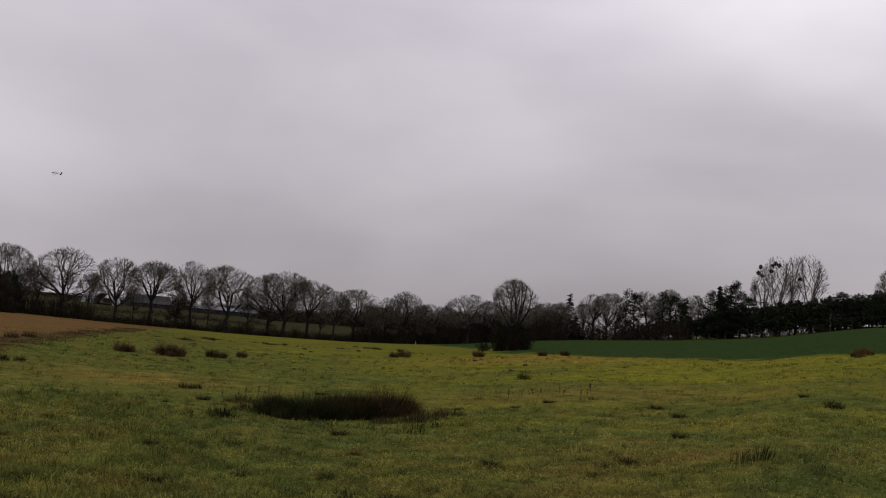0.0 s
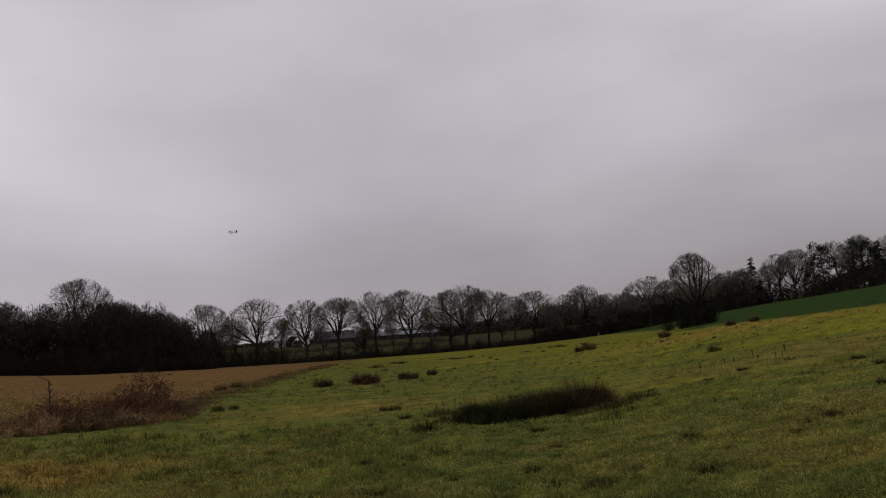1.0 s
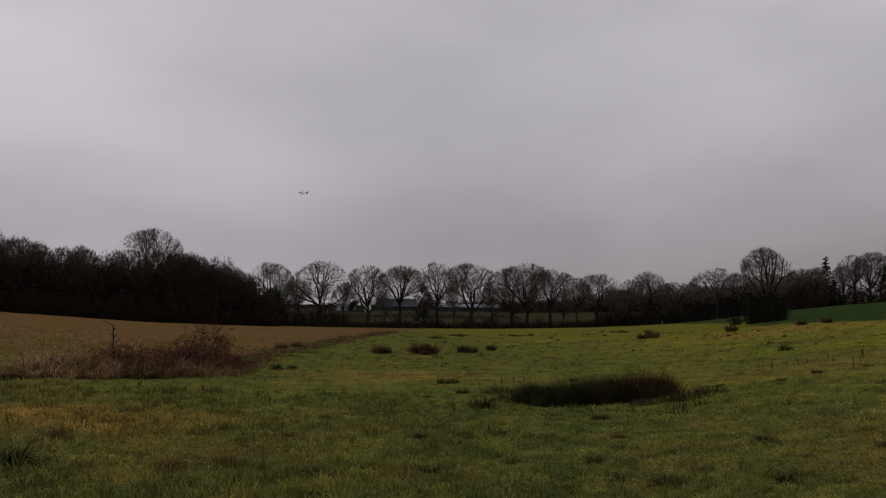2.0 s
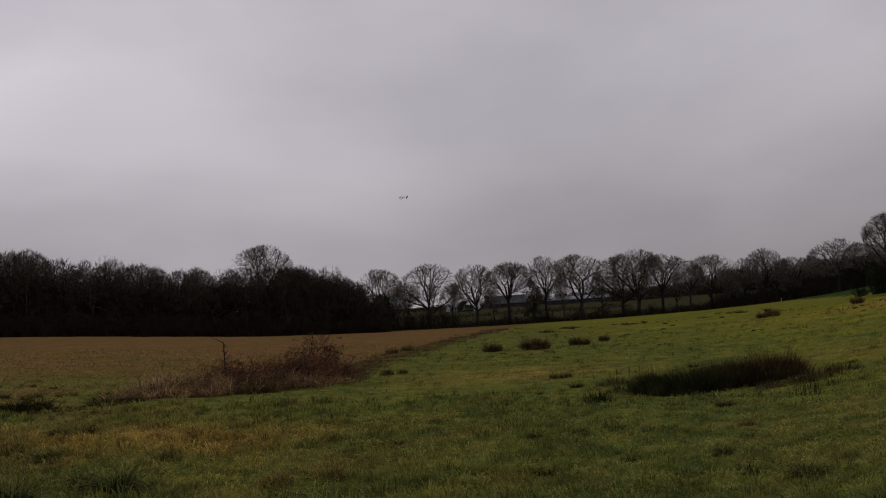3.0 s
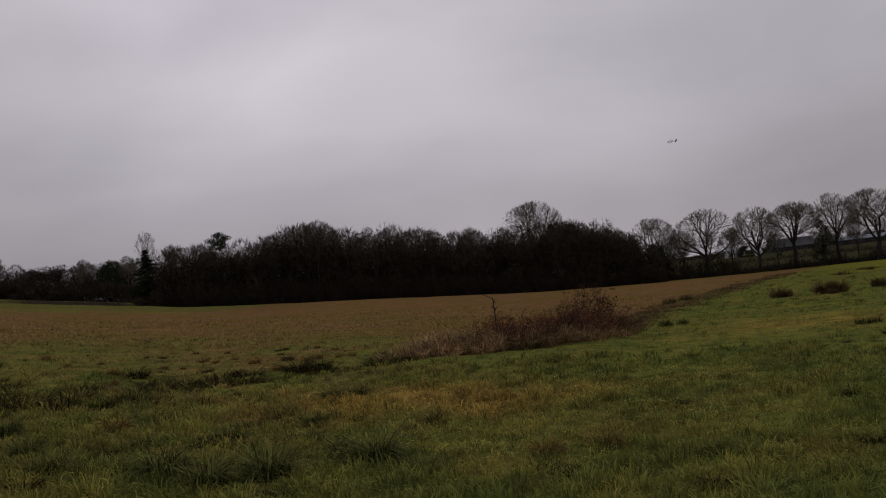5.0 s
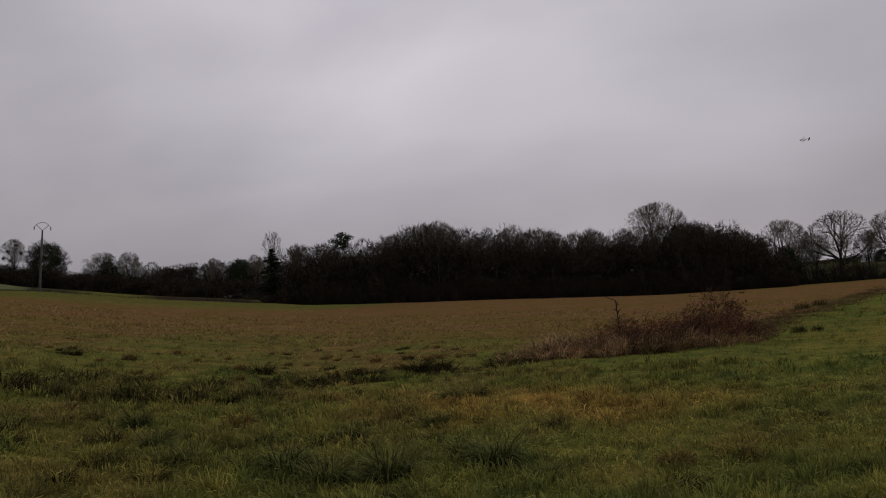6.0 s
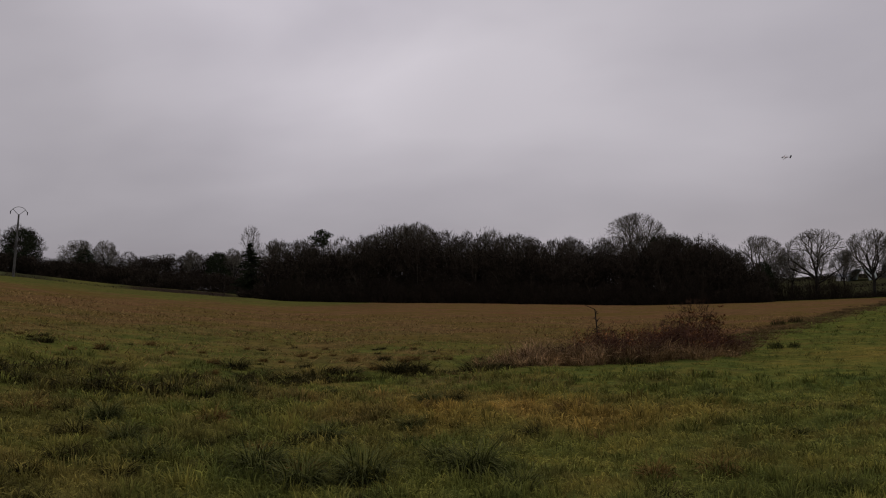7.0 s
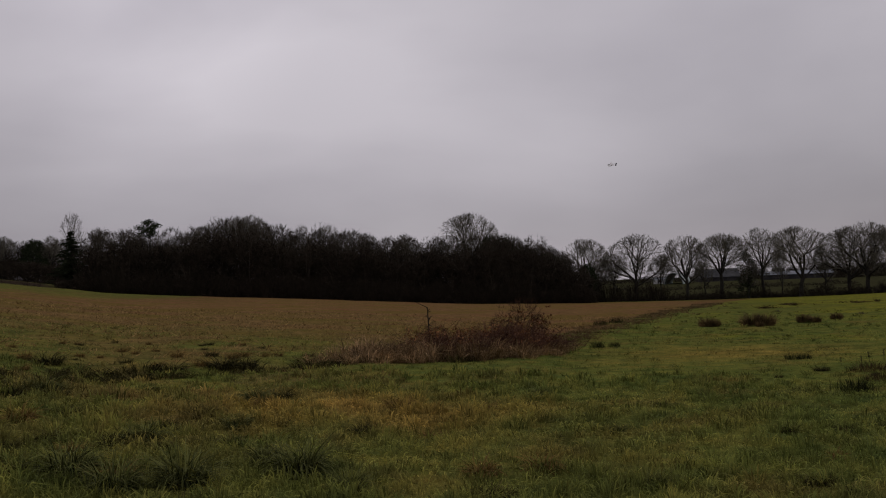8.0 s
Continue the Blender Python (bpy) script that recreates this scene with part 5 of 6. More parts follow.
x, y = 92 * math.sin(radians(28.55)), 92 * math.cos(radians(28.55))
lone.matrix_basis = pose(x, y, float(land(x, y)) - 0.05, 0, 0, -28)
LOW = Stand([bush("field_bush", "leafless bush at the foot of the lone tree", 3.2, 4.4, 70, 26, M_DARKTWIG, 0.026)], 3.2, 4.4)
LOW.put(27.75, 92.5, 3.2, 2.8, "bushes by the lone tree")
LOW.put(29.2, 92.0, 2.9, 2.6, "bushes by the lone tree")
LOW.put(28.5, 91.5, 2.8, 2.6, "bushes by the lone tree")
LOW.put(26.8, 95, 1.2, 2.2, "bushes by the lone tree")

# ---------------------------------------------------------------- eastern wood
SPRUCES = Stand([spruce("spruce_tree", "dark conical spruce at the edge of the wood", 10, 4.6), spruce("spruce_tree", "dark conical spruce at the edge of the wood", 10, 5.2, 30)], 10, 4.8)
for az, r, h, w in ((31.5, 196, 9.6, 6.2), (40.15, 199, 10.8, 6.0), (38.3, 199, 8.6, 6.0), (31.9, 197, 5, 5), (40.7, 201, 11.0, 7)):
    SPRUCES.put(az, r, h, w, "eastern wood conifers")
for az, h, w in ((34.8, 10.2, 6), (35.3, 9.6, 6), (37.0, 9.5, 6), (37.7, 8.8, 6), (39.0, 8.6, 5), (39.6, 9.8, 5), (40.5, 10.4, 5), (40.95, 11.4, 5.5), (41.4, 9.2, 5), (41.8, 8.2, 7), (42.6, 7.2, 7), (43.5, 6.8, 7), (44.3, 6.5, 7), (45.2, 6.2, 7), (45.9, 6.6, 7), (46.7, 7.2, 7),
                 (47.5, 6.6, 8), (48.3, 6.2, 8), (49.2, 6.4, 8), (50.2, 6.6, 8), (51.5, 6.8, 8), (40.3, 8, 7)):
    FIRS.put(az, 200 + rng.uniform(-2, 3), h, w, "eastern wood pines")
for az, h, w in ((33.0, 9.4, 7.5), (33.8, 10.0, 8.5), (36.1, 10.2, 7), (36.8, 9.8, 6.5), (37.4, 10.4, 7), (38.6, 9, 6), (32.4, 7.6, 6), (34.3, 8, 6), (49.4, 11.5, 8)):
    OAKS.put(az, 203 + rng.uniform(-1, 3), h, w, "eastern wood trees", "leafless tree among dark conifers at the wood's edge")
for az in np.arange(39.4, 46, 0.45):
    THICK.put(float(az), 214 + rng.uniform(0, 3), float(rng.uniform(1.3, 2.6)), rng.uniform(4, 6.5), "eastern wood brush")
for az in np.arange(32.2, 39, 0.7):
    THICK.put(float(az), 201 + rng.uniform(0, 3), float(rng.uniform(1.2, 3.2)), rng.uniform(4, 6.5), "eastern wood brush")


def poplar(name, label):
    return bare_tree(name, label, 16, 5.5, 3.0, 4.0, 2, 0.7, 0.026, bark=M_POPLAR, twig_mat=M_POPLAR, kind_word="poplar", girth=0.22, limbs=6, tilt=(4, 22), sweep=0.16, wig=0.09, levels=5, ratio=0.66, lead=0.55, most=520)


def mistletoe(p, s):
    ob = tagged(new("mistletoe", mesh_of("mistletoe", *leaf_cloud([((0, 0, 0), (s, s, s))], 1500, 0.10), M_IVY)), "dark ball of mistletoe on a bare poplar branch", "mistletoe", "mistletoe balls")
    ob.location = p
    return ob


POPLARS = Stand([poplar("poplar_tree", "tall leafless poplar above the conifers"), poplar("poplar_tree", "tall leafless poplar above the conifers")], 16, 5.5)
for az, r, h, w in ((42.55, 206, 15.4, 6.0), (43.35, 206, 16.4, 6.5), (44.05, 207, 16.8, 5.2), (45.1, 207, 16.0, 6.6)):
    POPLARS.put(az, r, h, w, "poplars")
for az, el in ((42.15, 4.60), (42.25, 4.95), (42.35, 4.45), (42.9, 5.05), (43.05, 5.2), (43.25, 5.1), (42.0, 3.75), (44.4, 4.4), (45.3, 3.3), (42.85, 4.75)):
    r = 205.5
    mistletoe((r * math.sin(radians(az)), r * math.cos(radians(az)), 1.65 + r * math.tan(radians(el))), 0.45)

# ---------------------------------------------------------------- western wood
WOODS = Stand([bare_tree("wood_tree", "leafless tree in the dense dark wood", 12.5, 8.5, 1.6, 1.8 + 0.5 * k, 3, 0.8, 0.045, bark=M_WOODTWIG, twig_mat=M_WOODTWIG, girth=0.19, limbs=6, tilt=(10, 60), levels=5, ratio=0.76, most=480, lead=0.55) for k in range(5)], 12.5, 8.5)
OUT_AZ = [-30.5, -29.3, -28.2, -26.4, -24.9, -23.5, -21.4, -20.4, -18.8, -16.7, -14.7, -13.1, -11.6, -10.5, -9.4, -6.1, -5.0, -3.8, -2.3, -1.5, -0.9]
OUT_H = [6.3, 10.5, 11.3, 11.6, 11.8, 13.2, 15.1, 15.1, 12.2, 13.7, 12.6, 12.1, 12.6, 11.5, 12.2, 12.6, 12.6, 11.8, 9.8, 7.1, 4.1]
for k, az in enumerate(np.arange(-29.3, -1.2, 0.85)):
    h = float(np.interp(az, OUT_AZ, OUT_H))
    WOODS.put(float(az), 176 + (k % 2) * 5 + rng.uniform(-1, 1), h * rng.uniform(0.90, 1.04), rng.uniform(6.5, 9), "western wood trees")
for k, az in enumerate(np.arange(-29.0, -2.5, 1.25)):
    h = float(np.interp(az, OUT_AZ, OUT_H))
    WOODS.put(float(az), 190 + rng.uniform(-3, 4), h * rng.uniform(1.02, 1.13), rng.uniform(6.5, 9), "western wood trees")
for az, h, w in ((-21.2, 15.2, 9), (-20.4, 15.3, 8), (-23.4, 13.4, 8), (-16.3, 14.2, 8), (-11.6, 13.0, 7), (-29.0, 11.5, 6), (-14.6, 12.9, 7)):
    OAKS.put(az, 186, h, w, "western wood oaks", "leafless oak rising over the dark wood")
big = bare_tree("oak_tree", "great broad leafless oak standing over the wood", 17.4, 13.6, 5.6, 5.5, 2, 0.62, 0.036, girth=0.36, limbs=11, tilt=(6, 80), ratio=0.74, sweep=0.02, wig=0.09, most=2300, lead=0.50, twig_mat=M_PALETWIG)
x, y = 184 * math.sin(radians(-7.9)), 184 * math.cos(radians(-7.9))
big.matrix_basis = pose(x, y, float(land(x, y)) - 0.05)
tagged(big, group="western wood oaks")
CLOUD = Stand([pine("pine_tree", "umbrella-crowned pine standing over the wood", 12.6, 5.4, 10.1, 36)], 12.6, 4.8)
CLOUD.put(-26.4, 178, rise(-26.4, 178, 4.0), 4.8)
HOLM = Stand([evergreen("evergreen_tree", "dark rounded evergreen in the wood's edge", 12.0, 9.0, 3.0), evergreen("evergreen_tree", "dark rounded evergreen in the wood's edge", 12.0, 9.0, 2.0, 50)], 12.0, 9.0)
for az, h, w in ((-6.7, 12.9, 4.5), (-5.6, 12.8, 5.5), (-4.6, 11.0, 6), (-3.0, 9.2, 6), (-0.75, 7.4, 3.4)):
    HOLM.put(az, 181, h, w, "western wood evergreens", "dark evergreen crown in the wood's edge")
for az in np.arange(-6.4, -1.0, 0.45):
    WOODS.put(float(az), 175 + rng.uniform(-1, 2), float(np.interp(az, OUT_AZ, OUT_H)) * rng.uniform(0.84, 1.02), rng.uniform(5, 7.5), "western wood trees")
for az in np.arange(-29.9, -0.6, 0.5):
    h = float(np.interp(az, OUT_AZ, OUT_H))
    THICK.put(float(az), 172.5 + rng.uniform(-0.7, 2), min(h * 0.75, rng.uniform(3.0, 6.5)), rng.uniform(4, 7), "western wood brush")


def brush_fill(name, label, az0, az1, step, per, r0, r1, top, mat, size, density=34, low=0.02, leafy=False):
    """Dense dark brush that fills a strip of wood or hedge up to a height given by top(az)."""
    balls = []
    for az in np.arange(az0, az1, step):
        h = top(az)
        for _ in range(per):
            r = rng.uniform(r0, r1)
            x, y = r * math.sin(radians(az)), r * math.cos(radians(az))
            s = min(2.0, 0.3 * h + 0.25)
            balls.append(((x, y, float(land(x, y)) + rng.uniform(low, 1.0) * h), (s * rng.uniform(0.6, 1.2), s * rng.uniform(0.6, 1.2), s * rng.uniform(0.5, 0.9))))
    if leafy:
        v, f = leaf_cloud(balls, density, size)
    else:
        # a tangle of upright shoots
        a = []
        for c, s in balls:
            m = max(6, int(1.8 * density * (s[0] * s[1] * s[2]) ** (2 / 3)))
            a.append(np.array(c) + rng.uniform(-1, 1, (m, 3)) * np.array(s))
        a = np.concatenate(a)
        d = rng.normal(0, 0.7, a.shape) + [0, 0, 0.45]
        v, f = slivers(a - d * size * 1.3, a + d * size * 1.3 * rng.uniform(0.6, 1.4, (len(a), 1)), size * 0.36 * rng.uniform(0.5, 1.3, len(a)))
    return tagged(new(name, mesh_of(name, v, f, mat)), label, "undergrowth", kind="stuff")


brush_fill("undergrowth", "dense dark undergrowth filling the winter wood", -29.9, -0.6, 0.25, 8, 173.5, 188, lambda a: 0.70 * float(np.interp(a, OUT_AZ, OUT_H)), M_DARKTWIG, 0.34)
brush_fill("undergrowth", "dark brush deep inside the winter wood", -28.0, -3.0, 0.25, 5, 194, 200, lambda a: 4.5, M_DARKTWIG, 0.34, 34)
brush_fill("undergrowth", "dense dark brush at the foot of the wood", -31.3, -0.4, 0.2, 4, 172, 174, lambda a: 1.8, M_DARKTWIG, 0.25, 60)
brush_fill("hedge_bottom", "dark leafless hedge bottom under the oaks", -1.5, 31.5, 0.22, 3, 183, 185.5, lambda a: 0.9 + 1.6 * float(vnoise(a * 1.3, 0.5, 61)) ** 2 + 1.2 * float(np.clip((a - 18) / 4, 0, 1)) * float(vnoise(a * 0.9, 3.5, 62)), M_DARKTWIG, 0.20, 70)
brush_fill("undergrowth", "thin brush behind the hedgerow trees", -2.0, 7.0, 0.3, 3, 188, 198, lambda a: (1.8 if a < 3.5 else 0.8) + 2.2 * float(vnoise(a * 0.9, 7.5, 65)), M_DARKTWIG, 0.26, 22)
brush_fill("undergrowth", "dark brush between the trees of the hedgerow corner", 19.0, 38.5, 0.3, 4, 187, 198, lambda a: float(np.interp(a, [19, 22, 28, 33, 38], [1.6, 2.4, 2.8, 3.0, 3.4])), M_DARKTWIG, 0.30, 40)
brush_fill("undergrowth", "dark evergreen mass of the eastern wood", 34.5, 53.0, 0.3, 6, 199, 212, lambda a: float(np.interp(a, [34, 37, 40, 44, 53], [1.6, 3.6, 5.4, 5.8, 6.2])), M_NEEDLE, 0.30, 40, 0.27, True)
brush_fill("undergrowth", "low dark evergreen brush along the edge of the eastern wood", 45.6, 53.0, 0.2, 5, 196, 200, lambda a: 2.6, M_NEEDLE, 0.25, 60, -0.1, True)

# ---------------------------------------------------------------- far west
FAR_AZ, FAR_EL = [-52, -48, -46, -45, -44, -42, -41, -38, -31], [4.5, 4.4, 4.05, 3.9, 3.6, 3.25, 3.2, 3.1, 3.02]
for az, r, el, w, st in ((-44.7, 250, 5.30, 6.6, OAKS), (-43.0, 249, 4.90, 8.8, HOLM), (-43.1, 251, 5.05, 10.2, WOODS), (-42.7, 250, 4.85, 8.5, WOODS), (-40.3, 252, 4.16, 9.5, OAKS), (-40.0, 254, 3.95, 9, WOODS), (-39.9, 251, 3.65, 6, HOLM),
                         (-38.7, 252, 4.06, 6.5, OAKS), (-38.6, 254, 3.7, 5.5, WOODS), (-37.4, 254, 3.35, 6, WOODS), (-34.0, 254, 3.28, 5, OAKS), (-32.5, 254, 3.12, 7, HOLM), (-31.6, 254, 3.2, 6, OAKS)):
    st.put(az, r, rise(az, r, el), w, "far western trees", "dark dense ivy-thick tree on the far side of the brown field" if st is HOLM else "leafless tree on the far side of the brown field")
for az in np.arange(-52, -30.8, 0.7):
    r = 262 + rng.uniform(-3, 5)
    WOODS.put(float(az), r, rise(float(az), r, float(np.interp(az, FAR_AZ, FAR_EL)) + rng.uniform(-0.15, 0.06)), rng.uniform(7, 10), "far western wood", "leafless tree in the far dark wood")
for az in np.arange(-52, -30.8, 0.9):
    THICK.put(float(az), 256 + rng.uniform(-2, 4), rng.uniform(2.4, 4.0), rng.uniform(6, 9), "far western brush")
for az, el in ((-44.95, 4.6), (-44.5, 4.9), (-44.85, 4.1), (-44.3, 4.45), (-45.2, 4.25)):
    mistletoe((249 * math.sin(radians(az)), 249 * math.cos(radians(az)), 1.65 + 249 * math.tan(radians(el))), 0.38)
brush_fill("undergrowth", "dark brush of the far western wood", -53, -30.8, 0.4, 4, 256, 268, lambda a: rise(a, 262, float(np.interp(a, FAR_AZ, FAR_EL)) - 0.40), M_DARKTWIG, 0.30, 90, -0.05)
brush_fill("undergrowth", "dark brush along the foot of the far western wood", -53, -30.0, 0.2, 5, 243, 252, lambda a: 3.8, M_DARKTWIG, 0.28, 90, -0.25)
brush_fill("scrub_line", "ragged low scrub along the crest of the field", -44.0, -32.0, 0.2, 2, 150, 158, lambda a: 0.10 + 1.1 * float(vnoise(a * 2.6, 2.5, 64)) ** 4, M_DARKTWIG, 0.16, 60)
POPLARS.put(-30.45, 200, rise(-30.45, 200, 4.62), 5.0, "", "tall pale leafless poplar behind an ivied spruce")
SPRUCES.put(-30.55, 182, rise(-30.55, 182, 3.55), 7.4, "", "dark ivy-thick spruce in front of a bare poplar")


def utility_pole():
    root = tagged(new("utility_pole"), "concrete power-line pole with an arched steel crossarm", "power pole")
    part("pole", mesh_of("pole", *tubes(np.array([[0, 0, -0.4]]), np.array([[0, 0, 9.0]]), np.array([0.19]), np.array([0.11]), 8), M_CONCRETE, True), root)
    t = np.linspace(-1, 1, 13)
    arc = np.stack([1.10 * t, 0 * t, 10.1 - 0.70 * np.abs(t) ** 2.2], 1)
    arm = part("crossarm", mesh_of("crossarm", *tubes(arc[:-1], arc[1:], np.full(12, 0.045), np.full(12, 0.045), 6), M_STEEL), root, "arched steel crossarm")
    for s in (-1, 1):
        part("brace", mesh_of("brace", *tubes(np.array([[0, 0, 8.9]]), np.array([[0.80 * s, 0, 9.68]]), np.array([0.045]), np.array([0.045]), 5), M_STEEL), root)
    for xx, zz in ((-1.12, 9.42), (1.12, 9.42)):
        part("insulator", mesh_of("insulator", *tubes(np.array([[xx, 0, zz]]), np.array([[xx, 0, zz - 0.45 if xx else zz + 0.4]]), np.array([0.08]), np.array([0.05]), 8), M_DARKROOF), arm)
    return root


pole = utility_pole()
x, y = 150 * math.sin(radians(-43.45)), 150 * math.cos(radians(-43.45))
pole.matrix_basis = pose(x, y, float(land(x, y)), 0, 7.0, 40)

# ---------------------------------------------------------------- farm beyond the hedgerow
def gable(name, label, az, r, ln, dp, eave, ridge, turn, wall, roof, sink=0.0):
    x, y = r * math.sin(radians(az)), r * math.cos(radians(az))
    root = tagged(new(name), label, "farm building")
    bm = bmesh.new()
    l2, d2 = ln / 2, dp / 2
    vs = [bm.verts.new(c) for c in ((-l2, -d2, -1), (l2, -d2, -1), (l2, d2, -1), (-l2, d2, -1), (-l2, -d2, eave), (l2, -d2, eave), (l2, d2, eave), (-l2, d2, eave), (-l2, 0, ridge - 0.1), (l2, 0, ridge - 0.1))]
    for q in ((0, 1, 5, 4), (2, 3, 7, 6), (1, 2, 6, 9, 5), (3, 0, 4, 8, 7), (0, 3, 2, 1)):
        bm.faces.new([vs[i] for i in q])
    part("wall", from_bm("wall", bm, wall), root)
    for s in (-1, 1):
        bm = bmesh.new()
        lo = [(-l2 - .3, s * (d2 + .3), eave - 0.1), (l2 + .3, s * (d2 + .3), eave - 0.1), (l2 + .3, 0, ridge), (-l2 - .3, 0, ridge)]
        a = [bm.verts.new(c) for c in lo]
        b = [bm.verts.new((c[0], c[1], c[2] + 0.12)) for c in lo]
        bm.faces.new(a); bm.faces.new(b)
        for i in range(4):
            bm.faces.new((a[i], a[(i + 1) % 4], b[(i + 1) % 4], b[i]))
        part("roof", from_bm("roof", bm, roof), root)
    for k in range(3):
        bm = bmesh.new()
        bmesh.ops.create_cube(bm, size=1, matrix=Matrix.LocRotScale((ln * (k - 1) * 0.28, -d2 - 0.02, eave * 0.42), None, (ln * 0.12, 0.10, eave * 0.75)))
        part("door", from_bm("door", bm, M_BARNWALL), root)
    root.matrix_basis = pose(x, y, float(land(x, y)) - sink, 0, 0, -az + turn)
    return root


gable("barn", "long low barn with a blue-grey sheet roof", 10.9, 300, 19.5, 8, 2.5, 3.3, 3, M_BARNWALL, M_ROOF, 1.2)
gable("barn", "farm building with a dark slate roof", 6.6, 305, 12, 8, 2.2, 4.6, 12, M_BARNWALL, M_DARKROOF, 1.0)
gable("farm_shed", "small white farm shed with a pale roof", 3.35, 295, 2.6, 3, 1.3, 1.9, 20, M_WHITEWALL, M_ROOF)


def tunnel():
    root = tagged(new("hoop_shed"), "arched hoop shed with a dark open end", "farm building")
    bm = bmesh.new()
    n = 14
    rings = []
    for yy in (-7.0, 7.0):
        rings.append([[bm.verts.new((rr * math.cos(math.pi * i / n), yy, rr * 1.25 * math.sin(math.pi * i / n) - 0.3)) for i in range(n + 1)] for rr in (2.75, 2.65)])
    for k in (0, 1):
        for i in range(n):
            bm.faces.new((rings[0][k][i], rings[0][k][i + 1], rings[1][k][i + 1], rings[1][k][i]))
    for q in (0, 1):
        for i in range(n):
            bm.faces.new((rings[q][0][i], rings[q][0][i + 1], rings[q][1][i + 1], rings[q][1][i]))
    part("cover", from_bm("cover", bm, M_FILM), root)
    for yy in (-7.05, -3.5, 0, 3.5):
        t = np.linspace(0, math.pi, 15)
        pts = np.stack([2.8 * np.cos(t), np.full(15, yy), 2.8 * 1.25 * np.sin(t) - 0.3], 1)
        part("hoop", mesh_of("hoop", *tubes(pts[:-1], pts[1:], np.full(14, 0.07), np.full(14, 0.07), 5), M_STEEL), root)
    x, y = 292 * math.sin(radians(4.4)), 292 * math.cos(radians(4.4))
    root.matrix_basis = pose(x, y, float(land(x, y)), 0, 0, -14)


tunnel()

# far woods on the skyline
for az in np.arange(12.5, 31, 0.5):
    THICK.put(float(az), 420 + rng.uniform(-10, 10), float(np.interp(az, [12, 14, 18, 21, 31], [2.0, 3.6, 4.6, 4.0, 5.0])) * rng.uniform(0.8, 1.15), rng.uniform(7, 10), "far skyline trees", "distant leafless scrub on the skyline")
brush_fill("far_woodland", "distant dark woodland along the skyline", 12.5, 31, 0.3, 3, 415, 430, lambda a: float(np.interp(a, [12, 14, 18, 21, 31], [1.2, 2.0, 2.4, 3.0, 4.0])), M_DARKTWIG, 0.6, 26)
brush_fill("far_hedge", "low dark hedge across the pasture behind the oaks", 0.5, 14.0, 0.16, 3, 238, 240, lambda a: 0.25 + 1.0 * float(vnoise(a * 1.1, 4.5, 66)), M_DARKTWIG, 0.26, 40)
brush_fill("far_hedge", "distant dark hedge across the far fields", 1.0, 13.4, 0.2, 4, 312, 318, lambda a: float(np.interp(a, [1, 5, 7, 10, 13], [1.0, 2.2, 2.6, 3.0, 3.6])) * (0.75 + 0.5 * float(vnoise(a * 1.4, 1.5, 63))), M_DARKTWIG, 0.4, 34)
brush_fill("far_hedge", "distant dark wooded hedge across the far fields", 13.0, 31, 0.2, 5, 284, 292, lambda a: float(np.interp(a, [13, 16, 18, 20, 31], [2.8, 3.2, 3.6, 5.2, 5.6])) * (0.8 + 0.4 * float(vnoise(a * 1.4, 1.5, 63))), M_DARKTWIG, 0.36, 34)

# ---------------------------------------------------------------- posts
def post(name, label, h, w, mat):
    bm = bmesh.new()
    bmesh.ops.create_cone(bm, cap_ends=True, segments=8, radius1=w / 2, radius2=w * 0.42, depth=h + 0.3, matrix=Matrix.Translation((0, 0, h / 2 - 0.15)))
    return tagged(new(name, from_bm(name, bm, mat)), label, "post")


# short posts added in place of the bare trunks under the eastern grove
fp = post("trunk_stub", "short dark post standing in for a tree trunk at the edge of the wood", 1.3, 0.16, M_WOODPOST)
for k, az in enumerate((38.8, 39.7, 40.6, 41.3, 42.2, 43.0, 43.6, 44.2, 44.8, 45.3, 46.2, 47.3)):
    r = 190
    x, y = r * math.sin(radians(az)), r * math.cos(radians(az))
    o = fp if k == 0 else copy_thing(fp, Matrix())
    tagged(set_down(o, x, y, rng.uniform(0.9, 1.4)), group="fence posts")
set_down(post("marker_post", "white marker post at the foot of the hedgerow", 0.8, 0.12, M_WHITEPOST), 60.1, 145.0)


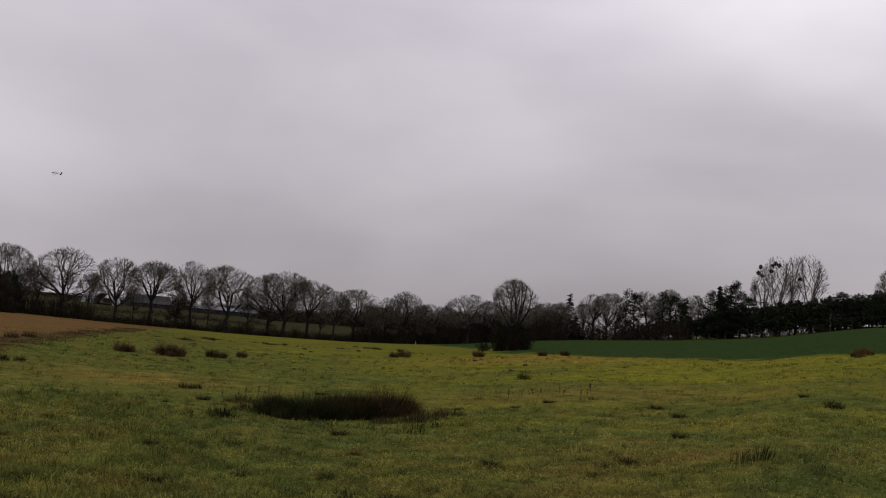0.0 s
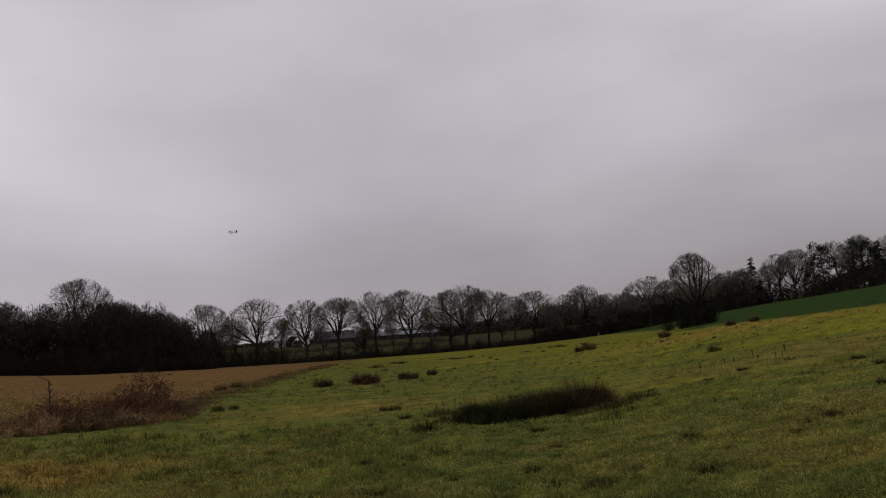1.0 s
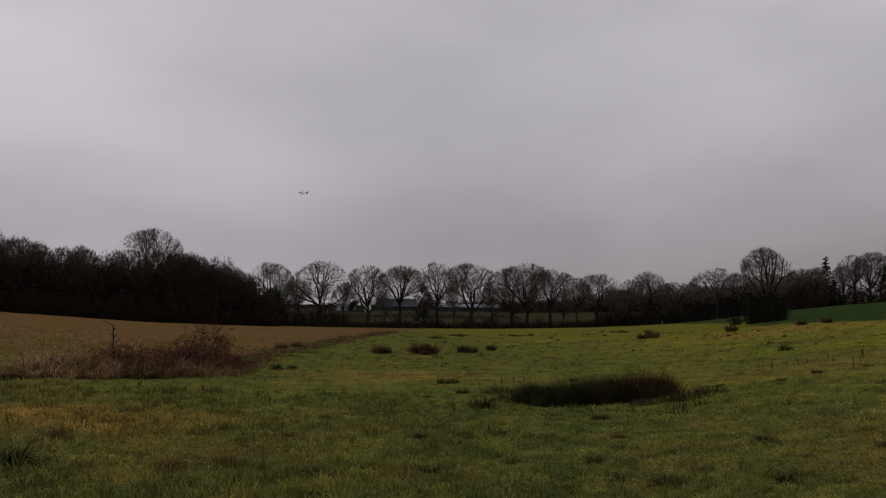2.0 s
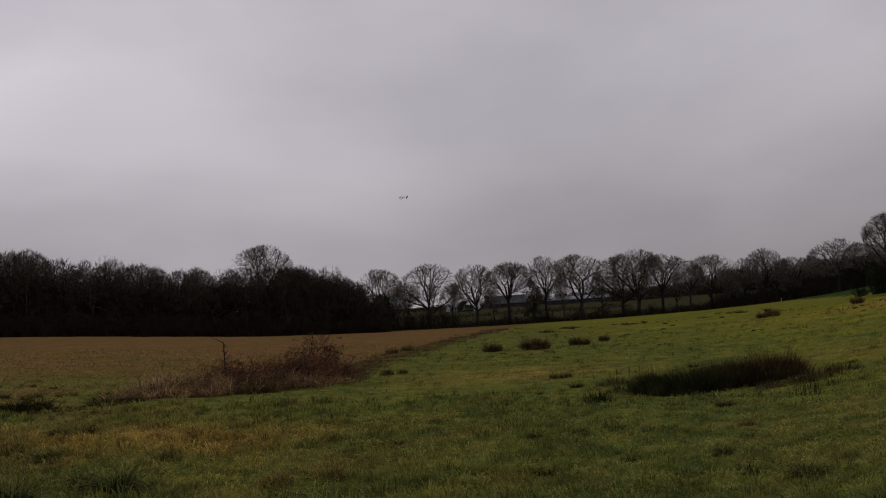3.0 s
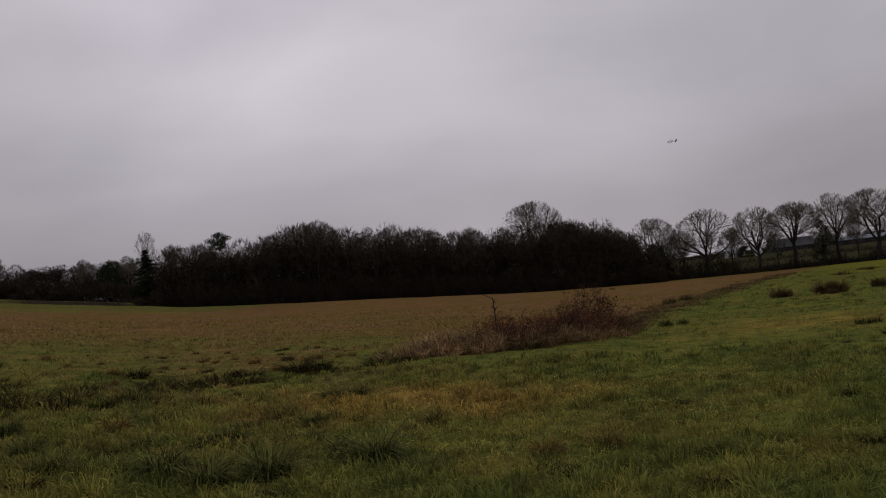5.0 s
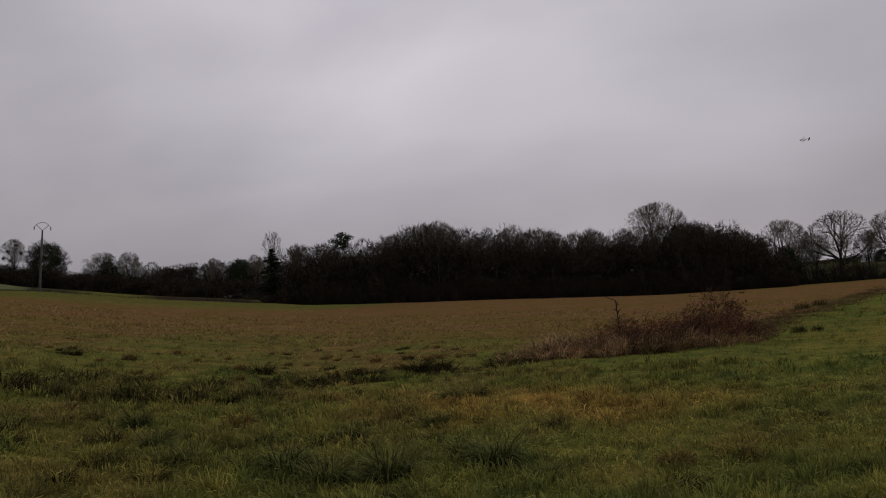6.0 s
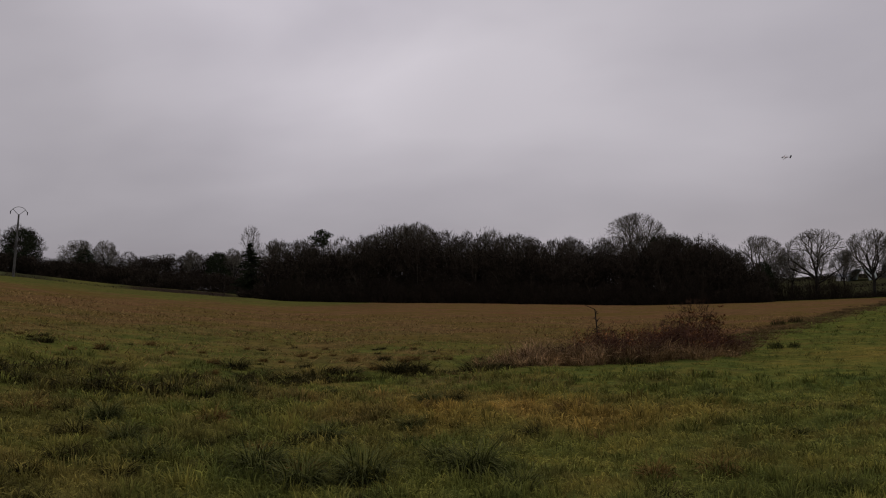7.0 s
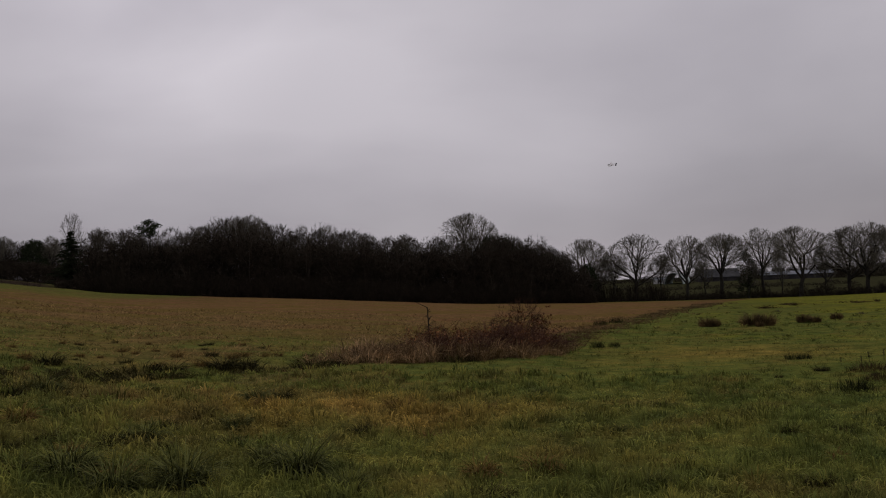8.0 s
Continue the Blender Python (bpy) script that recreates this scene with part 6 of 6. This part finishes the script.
# ---------------------------------------------------------------- model aircraft in flight
def model_plane():
    root = tagged(new("model_aircraft"), "white foam twin-boom model aircraft in flight with dark grey tail fins", "model aircraft")

    def slab(name, outline, axis, thick, mat, parent, label=""):
        """A flat piece with rounded edges: outline in the two other axes, thick along axis."""
        bm = bmesh.new()
        lo, hi = [], []
        for u, v in outline:
            for side, w in ((lo, -thick / 2), (hi, thick / 2)):
                side.append(bm.verts.new((w, u, v) if axis == 0 else (u, v, w)))
        bm.faces.new(lo)
        bm.faces.new(hi[::-1])
        for i in range(len(lo)):
            j = (i + 1) % len(lo)
            bm.faces.new((lo[j], lo[i], hi[i], hi[j]))
        bmesh.ops.bevel(bm, geom=bm.edges[:], offset=thick * 0.3, segments=2, affect="EDGES")
        return part(name, from_bm(name, bm, mat), parent, label)

    def pod(name, at, size, mat, parent, label=""):
        bm = bmesh.new()
        bmesh.ops.create_uvsphere(bm, u_segments=16, v_segments=12, radius=0.5, matrix=Matrix.LocRotScale(at, None, size))
        return part(name, from_bm(name, bm, mat, True), parent, label)

    def rod(name, p, q, r, mat, parent):
        return part(name, mesh_of(name, *tubes(np.array([p], float), np.array([q], float), np.array([r]), np.array([r]), 8), mat), parent)
    for s in (-1, 1):
        wing = slab("wing", [(0.03 * s, 0.12), (0.70 * s, 0.09), (0.72 * s, -0.04), (0.03 * s, -0.10)], 2, 0.030, M_FOAM, root, "white foam wing")
        wing.location.z = 0.06
        slab("aileron", [(0.34 * s, -0.078), (0.70 * s, -0.050), (0.70 * s, -0.085), (0.34 * s, -0.115)], 2, 0.012, M_FOAM, wing)
        boom = rod("boom", (0.19 * s, 0.05, 0.05), (0.19 * s, -0.62, 0.05), 0.010, M_BLACKFOAM, root)
        fin = slab("fin", [(-0.68, -0.03), (-0.52, -0.03), (-0.58, 0.17), (-0.68, 0.17)], 0, 0.014, M_GREYFOAM, boom, "dark grey tail fin")
        fin.location.x = 0.19 * s
        rod("skid", (0.09 * s, 0.22, -0.12), (0.09 * s, -0.12, -0.12), 0.007, M_BLACKFOAM, root)
        for y in (0.14, -0.06):
            rod("strut", (0.05 * s, y, -0.04), (0.09 * s, y, -0.12), 0.005, M_BLACKFOAM, root)
    slab("tailplane", [(-0.20, -0.54), (0.20, -0.54), (0.20, -0.66), (-0.20, -0.66)], 2, 0.012, M_GREYFOAM, root, "dark grey tailplane").location.z = 0.05
    body = pod("fuselage", (0, 0.05, 0.01), (0.15, 0.66, 0.16), M_FOAM, root, "rounded white foam pod")
    pod("canopy", (0, 0.16, 0.06), (0.10, 0.24, 0.10), M_BLACKFOAM, body, "dark canopy")
    pod("beacon", (0, 0.02, 0.12), (0.06, 0.06, 0.06), M_RED, body, "red beacon")
    motor = rod("motor", (0, -0.24, 0.03), (0, -0.30, 0.03), 0.022, M_RED, root)
    slab("propeller", [(-0.11, 0.018), (0.11, 0.018), (0.11, 0.040), (-0.11, 0.040)], 2, 0.006, M_RED, motor).matrix_basis = pose(0, -0.305, 0.03, 90, 0, 0)
    r, az, el = 108.0, 0.8, 6.2
    x, y = r * math.sin(radians(az)), r * math.cos(radians(az))
    root.matrix_basis = pose(x, y, 1.65 + r * math.tan(radians(el)), 4, -28, 76)


model_plane()
